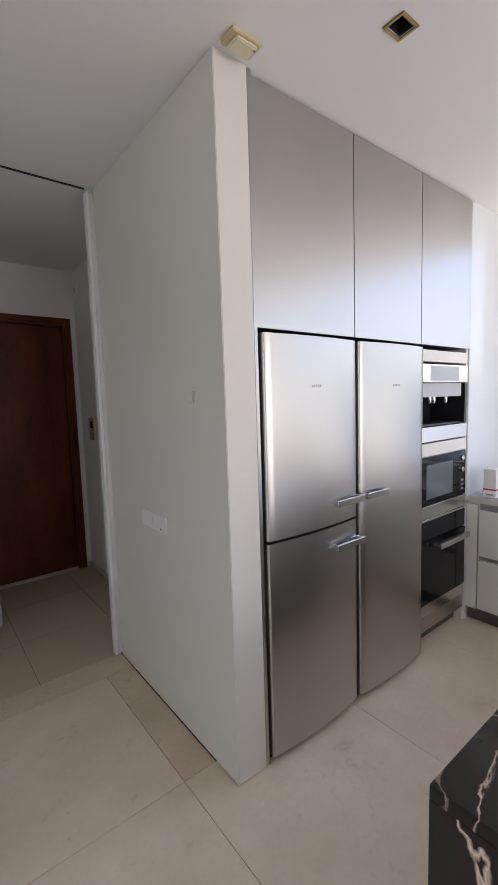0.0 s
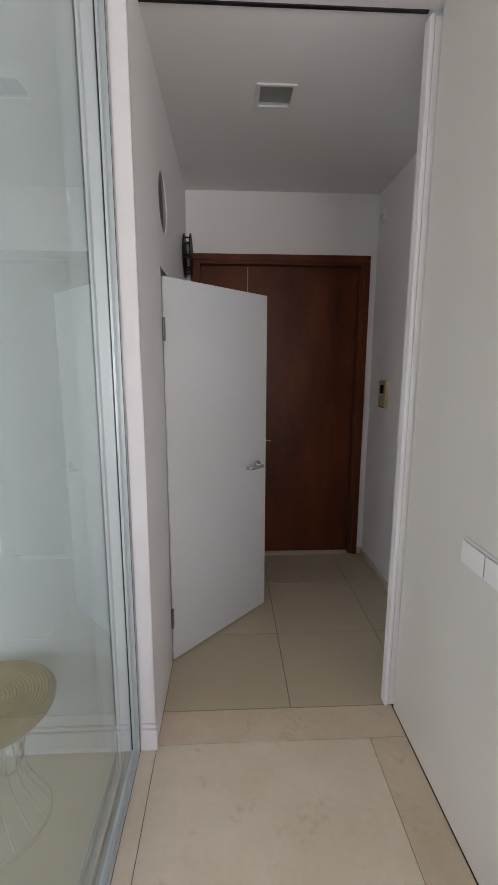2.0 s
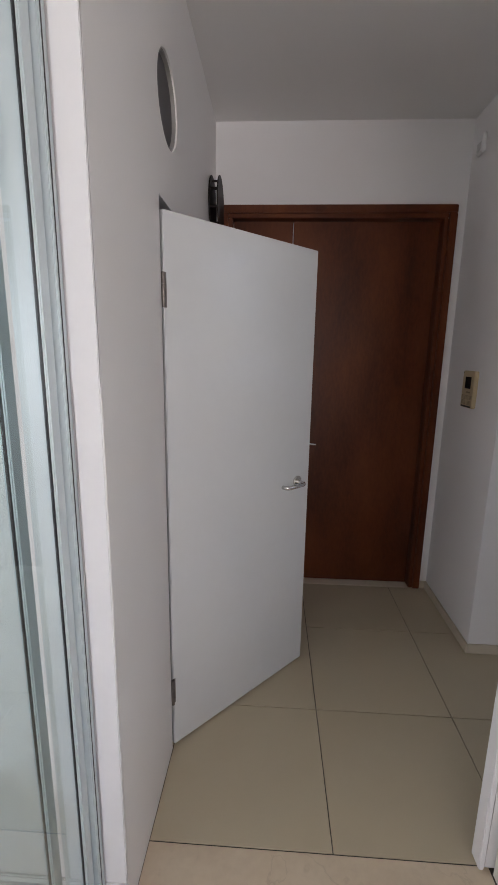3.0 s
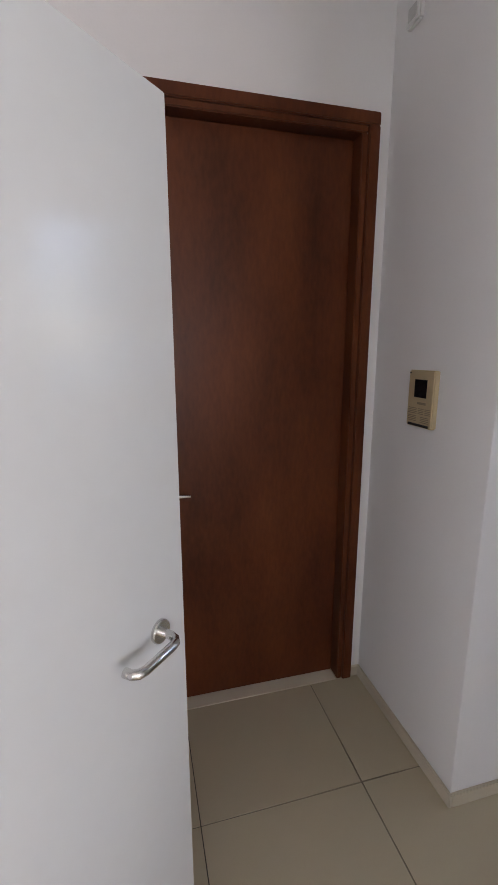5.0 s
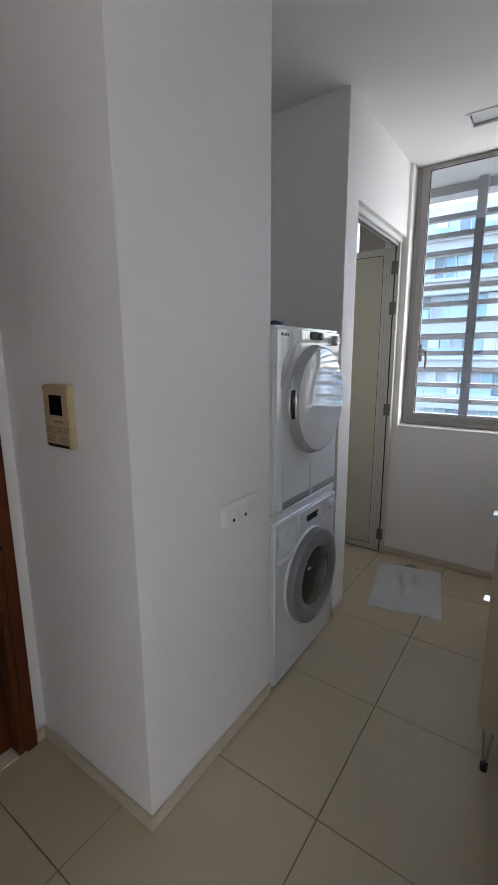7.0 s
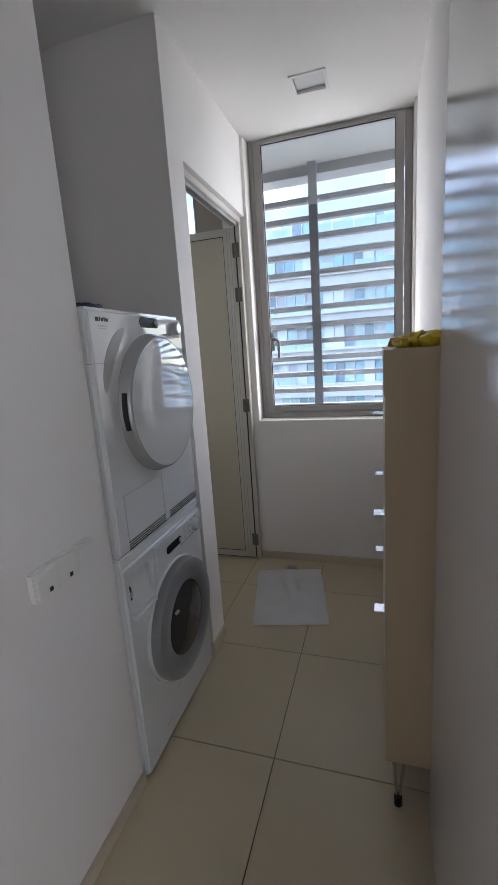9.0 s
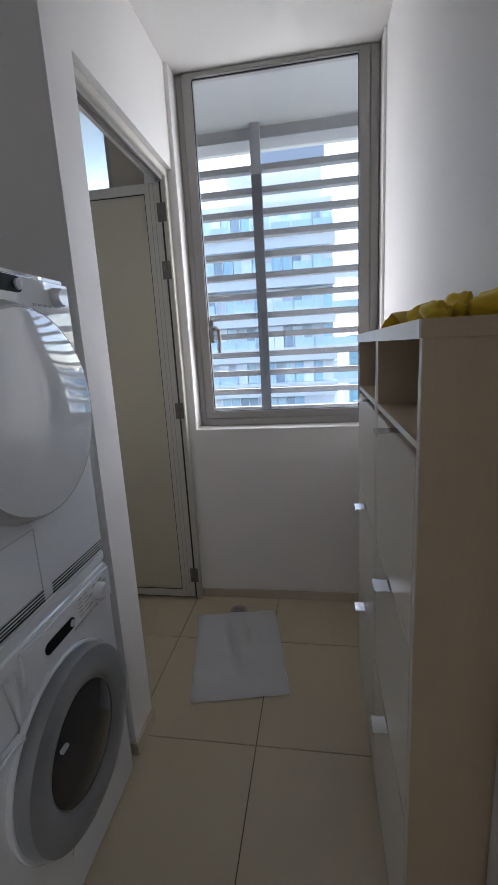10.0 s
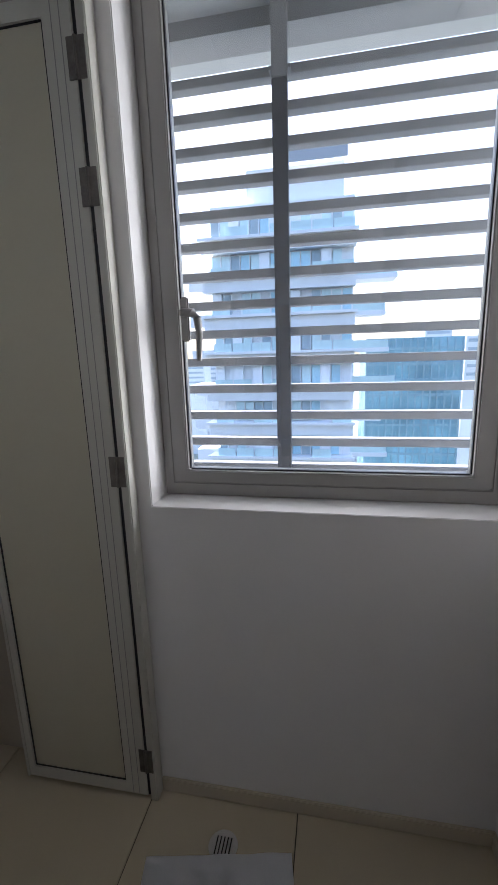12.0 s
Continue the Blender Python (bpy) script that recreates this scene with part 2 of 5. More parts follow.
def tube(bm, pts, r, seg=10, cap=True):
    """A round bar along a polyline."""
    pts = [Vector(p) for p in pts]
    rings = []
    for i, p in enumerate(pts):
        d = (pts[min(i + 1, len(pts) - 1)] - pts[max(i - 1, 0)]).normalized()
        up = Vector((0, 0, 1)) if abs(d.z) < 0.95 else Vector((1, 0, 0))
        a = d.cross(up).normalized()
        b = d.cross(a)
        rr = r[i] if isinstance(r, (list, tuple)) else r
        rings.append([bm.verts.new(p + rr * (math.cos(k * 2 * math.pi / seg) * a + math.sin(k * 2 * math.pi / seg) * b)) for k in range(seg)])
    for u, v in zip(rings, rings[1:]):
        for k in range(seg):
            bm.faces.new((u[k], u[(k + 1) % seg], v[(k + 1) % seg], v[k]))
    if cap:
        bm.faces.new(rings[0])
        bm.faces.new(rings[-1])


def lathe(bm, profile, origin, axis='z', seg=40, cap=True):
    """Turns (radius, height) pairs round an axis through origin."""
    o = Vector(origin)
    rings = []
    for r, h in profile:
        ring = []
        for k in range(seg):
            c, s = r * math.cos(2 * math.pi * k / seg), r * math.sin(2 * math.pi * k / seg)
            ring.append(bm.verts.new(o + Vector({'z': (c, s, h), 'y': (c, h, s), 'x': (h, c, s)}[axis])))
        rings.append(ring)
    for u, v in zip(rings, rings[1:]):
        for k in range(seg):
            bm.faces.new((u[k], u[(k + 1) % seg], v[(k + 1) % seg], v[k]))
    if cap:
        bm.faces.new(rings[0])
        bm.faces.new(rings[-1])


def sheet(bm, axis, a0, a1, us, vs, holes):
    """A slab across an axis ('x', 'y' or 'z'), from a0 to a1, over the ranges us and vs, with rectangular holes (u0, u1, v0, v1)."""
    U = sorted({*us, *(h[0] for h in holes), *(h[1] for h in holes)})
    V = sorted({*vs, *(h[2] for h in holes), *(h[3] for h in holes)})
    U = [u for u in U if us[0] <= u <= us[1]]
    V = [v for v in V if vs[0] <= v <= vs[1]]

    def solid(i, j):
        if not (0 <= i < len(U) - 1 and 0 <= j < len(V) - 1):
            return False
        cu, cv = (U[i] + U[i + 1]) / 2, (V[j] + V[j + 1]) / 2
        return not any(h[0] < cu < h[1] and h[2] < cv < h[3] for h in holes)

    memo = {}

    def vert(i, j, k):
        if (i, j, k) not in memo:
            a, u, v = (a0, a1)[k], U[i], V[j]
            memo[i, j, k] = bm.verts.new({'x': (a, u, v), 'y': (u, a, v), 'z': (u, v, a)}[axis])
        return memo[i, j, k]

    for i in range(len(U) - 1):
        for j in range(len(V) - 1):
            if not solid(i, j):
                continue
            for k in (0, 1):
                bm.faces.new([vert(i, j, k), vert(i + 1, j, k), vert(i + 1, j + 1, k), vert(i, j + 1, k)])
            for di, dj, e in ((-1, 0, ((i, j), (i, j + 1))), (1, 0, ((i + 1, j), (i + 1, j + 1))), (0, -1, ((i, j), (i + 1, j))), (0, 1, ((i, j + 1), (i + 1, j + 1)))):
                if not solid(i + di, j + dj):
                    bm.faces.new([vert(*e[0], 0), vert(*e[1], 0), vert(*e[1], 1), vert(*e[0], 1)])


def finish(bm, bevel=0.0, seg=2, smooth=False):
    bmesh.ops.recalc_face_normals(bm, faces=bm.faces)
    if bevel:
        es = [e for e in bm.edges if len(e.link_faces) == 2 and e.calc_face_angle(0) > 0.6]
        bmesh.ops.bevel(bm, geom=es, offset=bevel, segments=seg, affect='EDGES', clamp_overlap=True)
    if smooth:
        for f in bm.faces:
            f.smooth = True
        for e in bm.edges:
            if len(e.link_faces) == 2 and e.calc_face_angle(0) > 0.7:
                e.smooth = False


def part(name, bm, material, parent=None, label="", bevel=0.0, seg=2, smooth=False):
    finish(bm, bevel, seg, smooth or bevel > 0)
    me = bpy.data.meshes.new(name)
    bm.to_mesh(me)
    bm.free()
    me.materials.append(material)
    ob = new(name, me)
    ob.parent = parent
    if label:
        ob["label"] = label
    return ob


def boxes(name, material, parent, *specs, label="", bevel=0.002, seg=2, m=None):
    bm = bmesh.new()
    for b in specs:
        box(bm, *b, m=m)
    return part(name, bm, material, parent, label, bevel, seg)


def pill(name, material, parent, x0, x1, z0, z1, y0, y1, label=""):
    """A flat plate with round ends on a front that faces -y."""
    r, c = (z1 - z0) / 2, (z0 + z1) / 2
    ring = [(x1 - r + r * math.sin(a), c + r * math.cos(a)) for a in (math.pi * k / 10 for k in range(11))]
    ring += [(x0 + r - r * math.sin(a), c - r * math.cos(a)) for a in (math.pi * k / 10 for k in range(11))]
    bm = bmesh.new()
    f, b = ([bm.verts.new((x, y, z)) for x, z in ring] for y in (y0, y1))
    for k in range(len(ring)):
        q = (k + 1) % len(ring)
        bm.faces.new((f[k], f[q], b[q], b[k]))
    bm.faces.new(f)
    bm.faces.new(b)
    return part(name, bm, material, parent, label)


def thing(name, at, label, category, group=""):
    ob = new(name)
    ob.location = at
    ob.empty_display_size = 0.1
    bpy.context.view_layer.update()
    return tagged(ob, label, category, group)


def settle_parts(ob):
    """Keeps parts built in world metres in place under a thing that stands away from the origin."""
    inv = Matrix.Translation(-ob.location)
    for c in ob.children:
        c.matrix_parent_inverse = inv


def setting(name, bm, material, label, bevel=0.0):
    return tagged(part(name, bm, material, None, "", bevel), label, kind="structure")


CZ = 2.87  # ceiling height

# ---- structure: ceiling ----
bm = bmesh.new()
sheet(bm, 'z', CZ, CZ + 0.2, (-3.6, 5.2), (-4.1, 5.9), [
    (1.724, 1.799, 1.274, 1.333), (0.66, 0.825, 3.475, 3.64), (3.75, 3.91, 3.465, 3.63), (4.4, 5.2, -4.1, 5.9)])
setting("ceiling", bm, CEIL, "white painted plaster ceiling with recessed square lights")
bm = bmesh.new()
box(bm, -3.6, 4.4, -4.1, 5.9, CZ + 0.21, CZ + 0.3)
setting("slab_above", bm, CEIL, "plain slab that closes the ceiling recesses")

# ---- structure: floors ----
bm = bmesh.new()
box(bm, -3.6, 4.2, -4.1, 3.025, -0.2, -0.003)
FLOORK = setting("floor_kitchen", bm, GROUT, "cream marble slab floor with fine joints")
bm = bmesh.new()
box(bm, -1.6, 4.2, 3.025, 5.9, -0.2, -0.004)
box(bm, 1.44, 4.2, 3.0, 3.025, -0.2, -0.004)
FLOORU = setting("floor_utility", bm, GROUT, "greige porcelain tile floor with dark grout")

# ---- structure: walls ----


def porthole_ring(bm, x0, x1, cy, cz, r, half):
    """Fills a square hole of a wall across x with a round opening."""
    n = 48
    for xk in (x0, x1):
        inner, outer = [], []
        for k in range(n):
            a = 2 * math.pi * k / n
            c, s = math.cos(a), math.sin(a)
            f = half / max(abs(c), abs(s))
            inner.append(bm.verts.new((xk, cy + r * c, cz + r * s)))
            outer.append(bm.verts.new((xk, cy + f * c, cz + f * s)))
        for k in range(n):
            q = (k + 1) % n
            bm.faces.new((inner[k], inner[q], outer[q], outer[k]))
        if xk == x0:
            first = inner
    for k in range(n):
        q = (k + 1) % n
        bm.faces.new((first[k], first[q], inner[q], inner[k]))


DOOR_Y0, DOOR_Y1 = 3.36, 4.165
bm = bmesh.new()
sheet(bm, 'x', 0.06, 0.2, (2.835, 4.70), (0, CZ), [(DOOR_Y0, DOOR_Y1, -1, 2.05), (3.34, 3.68, 2.20, 2.54)])
porthole_ring(bm, 0.06, 0.2, 3.51, 2.37, 0.135, 0.17)
setting("wall_hall_west", bm, WALL, "white painted hall wall with a doorway and a round porthole")

bm = bmesh.new()
box(bm, -3.6, 0.06, 2.835, 2.96, 0, CZ)
setting("wall_dining_north", bm, WALL, "white painted wall behind the sliding glass door")
bm = bmesh.new()
sheet(bm, 'y', 4.70, 4.95, (-1.6, 1.655), (0, CZ), [(0.29, 1.545, -1, 2.37)])
setting("wall_hall_north", bm, WALL, "white painted end wall round the dark timber door")
bm = bmesh.new()
box(bm, 1.655, 2.395, 4.047, 4.95, 0, CZ)
setting("wall_pier", bm, WALL, "white painted pier between the hall door and the laundry niche", 0.0015)
bm = bmesh.new()
box(bm, 2.395, 3.122, 4.74, 4.95, 0, CZ)
setting("wall_niche_back", bm, WALL, "white painted back wall of the laundry niche")
bm = bmesh.new()
box(bm, 3.122, 3.31, 4.20, 5.5, 0, CZ)
setting("wall_niche_side", bm, WALL, "white painted side wall of the laundry niche")
bm = bmesh.new()
sheet(bm, 'y', 4.05, 4.2, (3.122, 4.2), (0, CZ), [(3.282, 5, -1, 2.402)])
setting("wall_utility_north", bm, WALL, "white painted wall with a doorway to the bathroom")
bm = bmesh.new()
sheet(bm, 'x', 4.2, 4.4, (2.8, 4.2), (-0.2, CZ), [(3.012, 4.030, 1.054, CZ + 1)])
setting("wall_facade", bm, WALL, "white painted outer wall under and beside the window", 0.003)
bm = bmesh.new()
sheet(bm, 'x', 4.26, 4.4, (4.2, 5.5), (-0.2, CZ), [(4.40, 5.2, 2.25, 2.82)])
setting("wall_bath_facade", bm, BATH, "bathroom outer wall round a frosted window")
bm = bmesh.new()
sheet(bm, 'y', 2.88, 3.0, (1.44, 4.2), (0, CZ), [])
setting("wall_utility_south", bm, WALL, "white painted side wall of the utility room")
bm = bmesh.new()
box(bm, 1.285, 1.44, 1.747, 3.0, 0.005, CZ)
setting("wall_partition", bm, PANEL, "cream lacquered partition panel beside the fridge", 0.003)
bm = bmesh.new()
box(bm, 1.44, 3.345, 2.42, 2.88, 0, CZ)
setting("wall_fridge_back", bm, WALL, "plain wall behind the fridges")
bm = bmesh.new()
box(bm, 3.345, 4.2, 1.775, 2.88, 0, CZ)
setting("wall_kitchen_north", bm, SPLASH, "pale glossy kitchen wall behind the worktop")
bm = bmesh.new()
sheet(bm, 'x', 3.95, 4.1, (-4.1, 1.775), (0, CZ), [(-3.2, 1.6, 1.0, CZ + 1)])
setting("wall_kitchen_east", bm, WALL, "white painted kitchen wall with a wide window opening")
bm = bmesh.new()
sheet(bm, 'y', -4.25, -4.1, (-3.75, 4.1), (0, CZ), [(0.7, 3.7, 0.1, 2.6)])
setting("wall_south", bm, WALL, "white painted wall with a large window opening")
# the opening is an addition out of view, made for the west lamp
bm = bmesh.new()
sheet(bm, 'x', -3.75, -3.6, (-4.1, 2.96), (0, CZ), [(-3.1, 0.5, 0.3, 2.5)])
setting("wall_dining_west", bm, WALL, "white painted dining wall with an added unseen opening for the west fill")
bm = bmesh.new()
box(bm, -1.72, -1.6, 2.96, 4.95, 0, CZ)
setting("wall_store_west", bm, STORE, "warm toned store room wall")
bm = bmesh.new()
box(bm, -1.6, 1.9, 5.6, 5.75, -0.2, CZ)
setting("wall_lobby_back", bm, WALL, "plain lobby wall behind the timber door")
bm = bmesh.new()
box(bm, 3.31, 4.4, 5.5, 5.62, 0, CZ)
setting("wall_bath_north", bm, BATH, "brown tiled bathroom wall")

# ---- structure: skirting, track, trims ----


def skirting(name, specs, material, label, bevel=0.003):
    bm = bmesh.new()
    for b in specs:
        box(bm, *b)
    return setting(name, bm, material, label, bevel)


skirting("baseboard_pier_west", [(1.643, 1.655, 4.035, 4.70, 0, 0.055)], SKIRT, "greige tile skirting at the pier")
skirting("baseboard_pier_south", [(1.655, 2.395, 4.035, 4.047, 0, 0.055)], SKIRT, "greige tile skirting along the pier")
skirting("baseboard_door_wall", [(1.608, 1.643, 4.688, 4.70, 0, 0.055)], SKIRT, "greige tile skirting beside the timber door")
skirting("baseboard_niche_pier", [(3.110, 3.282, 4.038, 4.05, 0, 0.055), (3.110, 3.122, 4.05, 4.2, 0, 0.055)], SKIRT, "greige tile skirting round the slim pier")
skirting("baseboard_window", [(4.188, 4.2, 3.0, 4.072, 0, 0.055)], SKIRT, "greige tile skirting under the window")
skirting("baseboard_utility_south", [(2.52, 4.188, 3.0, 3.012, 0, 0.055)], SKIRT, "greige tile skirting behind the shoe cabinets")
skirting("baseboard_dining", [(-3.6, 0.03, 2.818, 2.835, 0, 0.1), (-3.6, 0.03, 2.826, 2.835, 0.1, 0.122)], TRIM, "white moulded skirting board")
skirting("baseboard_post", [(0.137, 0.206, 2.818, 2.835, 0, 0.1), (0.137, 0.203, 2.826, 2.835, 0.1, 0.122)], TRIM, "white moulded skirting on the wall end")
skirting("trim_wall_end", [(0.137, 0.2, 2.829, 2.835, 0.122, CZ)], TRIM, "white gloss facing on the wall end")

bm = bmesh.new()
box(bm, 0.2, 1.245, 3.024, 3.038, CZ - 0.005, CZ + 0.05)
setting("trim_ceiling_track", bm, DARK, "dark slot of the ceiling track")

# ---- sliding panel parked along the utility wall ----
sp = thing("sliding_panel", (1.87, 3.035, 0), "full-height gloss white sliding panel parked open along the wall", "sliding door")
boxes("panel", GLOSS, sp, (1.262, 2.498, 3.012, 3.056, 0.012, 2.845), bevel=0.003)
boxes("edge_strip", TRIM, sp, (1.246, 1.262, 3.008, 3.060, 0.006, 2.85), bevel=0.003, label="white edge strip")
boxes("floor_guide", DARK, sp, (1.9, 1.96, 3.02, 3.048, 0.0, 0.012), bevel=0.001)
for hx in (1.26, 2.40):
    boxes("hanger", ALUL, sp, (hx, hx + 0.05, 3.022, 3.04, 2.845, CZ), bevel=0.001)
settle_parts(sp)

# ---- dark timber entrance door ----
td = thing("timber_door", (0.92, 4.73, 0), "closed dark mahogany door with a narrow side leaf", "door")


def casing(name, lo, hi, top, w, y0, y1):
    bm = bmesh.new()
    for b in ((hi - w, hi, y0, y1, 0.004, top - w), (lo, lo + w, y0, y1, 0.004, top - w), (lo, hi, y0, y1, top - w, top)):
        box(bm, *b)
    return part(name, bm, WOOD, td, bevel=0.004)


casing("architrave", 0.232, 1.604, 2.428, 0.045, 4.676, 4.699)
casing("inner_casing", 0.277, 1.559, 2.383, 0.025, 4.686, 4.80)
boxes("main_leaf", WOOD, td, (0.668, 1.531, 4.745, 4.79, 0.012, 2.355), bevel=0.004)
boxes("side_leaf", WOOD, td, (0.305, 0.662, 4.745, 4.79, 0.012, 2.355), bevel=0.004)
# cream stone, its colour lifted to show lobby light leaking under the leaf
boxes("threshold", THRESH, td, (0.305, 1.531, 4.69, 4.95, -0.003, 0.004), bevel=0.001, label="cream stone threshold strip, paled for the light under the door")
lv = bmesh.new()
tube(lv, [(0.735, 4.745, 1.0), (0.735, 4.698, 1.0), (0.745, 4.687, 1.0), (0.775, 4.684, 1.002), (0.855, 4.688, 0.996)], [0.009, 0.009, 0.010, 0.009, 0.006])
part("lever_handle", lv, STEELH, td, "chrome lever handle", smooth=True)
boxes("rosette", STEELH, td, (0.712, 0.758, 4.736, 4.745, 0.977, 1.023), bevel=0.002)
kc = boxes("key_plate", STEELH, td, (0.712, 0.758, 4.734, 4.745, 0.88, 0.926), bevel=0.002)
bm = bmesh.new()
lathe(bm, [(0.009, 0), (0.009, -0.012), (0.007, -0.014)], (0.735, 4.734, 0.903), 'y', 16)
part("key_cylinder", bm, BRASS, kc, smooth=True)
settle_parts(td)

# ---- open white door ----
HX, HY = 0.2, 3.368
ANG = math.degrees(math.atan2(3.935 - HY, 0.748 - HX))
WD = Matrix.Translation((HX, HY, 0)) @ Matrix.Rotation(radians(ANG), 4, 'Z')
LEN = math.hypot(0.748 - HX, 3.935 - HY)
wd = new("hall_door")
wd.matrix_world = WD
bpy.context.view_layer.update()
tagged(wd, "flat white painted door standing half open into the hall", "door")
boxes("leaf", DOORW, wd, (0.008, LEN, 0.0, 0.042, 0.008, 2.012), bevel=0.0025)
for side, s in ((0, -1), (0.042, 1)):
    bm = bmesh.new()
    lathe(bm, [(0.0, 0), (0.026, 0), (0.026, s * 0.006), (0.024, s * 0.009), (0.0, s * 0.009)], (LEN - 0.085, side, 0.99), 'y', 28)
    part("rosette", bm, STEELH, wd, "round steel rosette", smooth=True)
    bm = bmesh.new()
    x, y = LEN - 0.085, side
    tube(bm, [(x, y, 0.99), (x, y + s * 0.032, 0.99), (x - 0.004, y + s * 0.045, 0.99), (x - 0.014, y + s * 0.054, 0.99), (x - 0.026, y + s * 0.056, 0.99),
              (x - 0.10, y + s * 0.056, 0.99), (x - 0.114, y + s * 0.052, 0.99), (x - 0.122, y + s * 0.042, 0.99), (x - 0.124, y + s * 0.026, 0.99)], 0.0095, 14)
    part("lever", bm, STEELH, wd, "bent tubular steel lever", smooth=True)
for z in (0.26, 1.77):
    h = boxes("hinge", HINGE, wd, (0.003, 0.017, -0.0025, 0.0, z - 0.055, z + 0.055), label="steel butt hinge", bevel=0.001)
    bm = bmesh.new()
    for k in range(3):
        tube(bm, [(0.002, -0.006, z - 0.055 + k * 0.037), (0.002, -0.006, z - 0.02 + k * 0.037)], 0.006, 10)
    part("knuckle", bm, HINGE, h, smooth=True)
dl = boxes("lock_plate", STEELH, wd, (LEN, LEN + 0.0012, 0.012, 0.030, 0.93, 1.09), bevel=0.0)

skirting("trim_doorway", [(0.185, 0.203, DOOR_Y1, DOOR_Y1 + 0.012, 0, 2.05), (0.06, 0.203, DOOR_Y0 - 0.001, DOOR_Y1 + 0.001, 2.046, 2.052)], TRIM, "white lining of the hall doorway", 0.001)

# porthole glazing
pg = thing("porthole_window", (0.1, 3.51, 2.235), "round porthole with grey glass and a slim rim", "window")
bm = bmesh.new()
lathe(bm, [(0.0, 0), (0.134, 0), (0.134, 0.006), (0.0, 0.006)], (0.176, 3.51, 2.37), 'x', 48)
part("pane", bm, mat("grey_porthole_glass", (0.10, 0.095, 0.10), 0.55, var=0.05, bump=0.0), pg)
bm = bmesh.new()
lathe(bm, [(0.134, 0.0), (0.126, 0.0), (0.126, 0.012), (0.134, 0.012), (0.134, 0.0)], (0.182, 3.51, 2.37), 'x', 48, False)
part("rim", bm, ALU, pg, smooth=True)
settle_parts(pg)

# iron reel rack on the hall wall
rk = thing("iron_wall_rack", (0.2, 4.5, 2.35), "dark iron wall rack of two discs joined by rods", "wall rack")
for x in (0.204, 0.248):
    bm = bmesh.new()
    lathe(bm, [(0.0, 0), (0.145, 0), (0.147, 0.003), (0.145, 0.006), (0.0, 0.006)], (x, 4.5, 2.365), 'x', 40)
    part("disc", bm, IRON, rk, smooth=True)
for k in range(8):
    a = k * math.pi / 4 + 0.3
    bm = bmesh.new()
    y, z = 4.5 + 0.118 * math.cos(a), 2.365 + 0.118 * math.sin(a)
    tube(bm, [(0.209, y, z), (0.249, y, z)], 0.006, 8)
    part("rod", bm, IRON, rk, smooth=True)
settle_parts(rk)

# ---- intercom, sockets, sensor ----
ic = thing("intercom", (1.655, 4.36, 1.295), "gold cream video intercom with a small dark screen on the wall", "intercom")
boxes("housing", GOLDP, ic, (1.632, 1.655, 4.290, 4.430, 1.297, 1.497), bevel=0.004)
boxes("screen", BLKGLASS, ic, (1.6305, 1.632, 4.326, 4.392, 1.402, 1.465), bevel=0.0, label="dark glass screen")
boxes("speaker_strip", DARK, ic, (1.630, 1.634, 4.305, 4.418, 1.300, 1.309), bevel=0.001)
boxes("button_row", INK, ic, (1.631, 1.632, 4.325, 4.372, 1.378, 1.386), bevel=0.0)
for k, (ya, yb, z) in enumerate(((4.372, 4.42, 1.362), (4.335, 4.365, 1.362), (4.298, 4.328, 1.362), (4.372, 4.42, 1.335), (4.305, 4.35, 1.333))):
    bm = bmesh.new()
    for j in range(4):
        box(bm, 1.6314, 1.632, ya, yb, z - j * 0.006, z - j * 0.006 + 0.0026)
    part("print", bm, INK, ic, "lines of faded print")
boxes("corner_screw", DARK, ic, (1.631, 1.632, 4.418, 4.425, 1.484, 1.489), bevel=0.0)
settle_parts(ic)

sn = thing("wall_sensor", (1.655, 4.56, 2.66), "small white plastic sensor on the wall", "sensor")
boxes("housing", WHITEP, sn, (1.632, 1.655, 4.525, 4.60, 2.635, 2.73), bevel=0.006)
boxes("lens", mat("milky_lens", (0.6, 0.6, 0.58), 0.3), sn, (1.629, 1.634, 4.54, 4.585, 2.65, 2.69), bevel=0.002)
settle_parts(sn)

us = thing("triple_socket", (2.17, 4.047, 0.955), "white plastic triple switched socket on the pier", "socket")
boxes("back_box", WHITEP, us, (2.05, 2.282, 4.024, 4.047, 0.955, 1.035), bevel=0.003)
for k in range(3):
    f = boxes("socket_plate", WHITEP, us, (2.055 + 0.076 * k, 2.127 + 0.076 * k, 4.019, 4.025, 0.960, 1.030), bevel=0.002)
    if k < 2:
        boxes("switch", DARK, f, (2.092 + 0.076 * k, 2.104 + 0.076 * k, 4.0175, 4.0195, 0.970, 0.982), bevel=0.0005)
    boxes("rocker", WHITEP, f, (2.062 + 0.076 * k, 2.074 + 0.076 * k, 4.017, 4.0192, 1.008, 1.022), bevel=0.001)
settle_parts(us)

ps = thing("partition_socket", (1.285, 2.41, 0.98), "white plastic double socket plate on the partition", "socket")
boxes("plate", WHITEP, ps, (1.274, 1.285, 2.276, 2.545, 0.968, 1.055), bevel=0.003)
boxes("blank", WHITEP, ps, (1.271, 1.275, 2.283, 2.405, 0.974, 1.049), (1.271, 1.275, 2.412, 2.538, 0.974, 1.049), bevel=0.002)
boxes("switch", DARK, ps, (1.2695, 1.2715, 2.315, 2.328, 0.984, 0.992), bevel=0.0005)
settle_parts(ps)

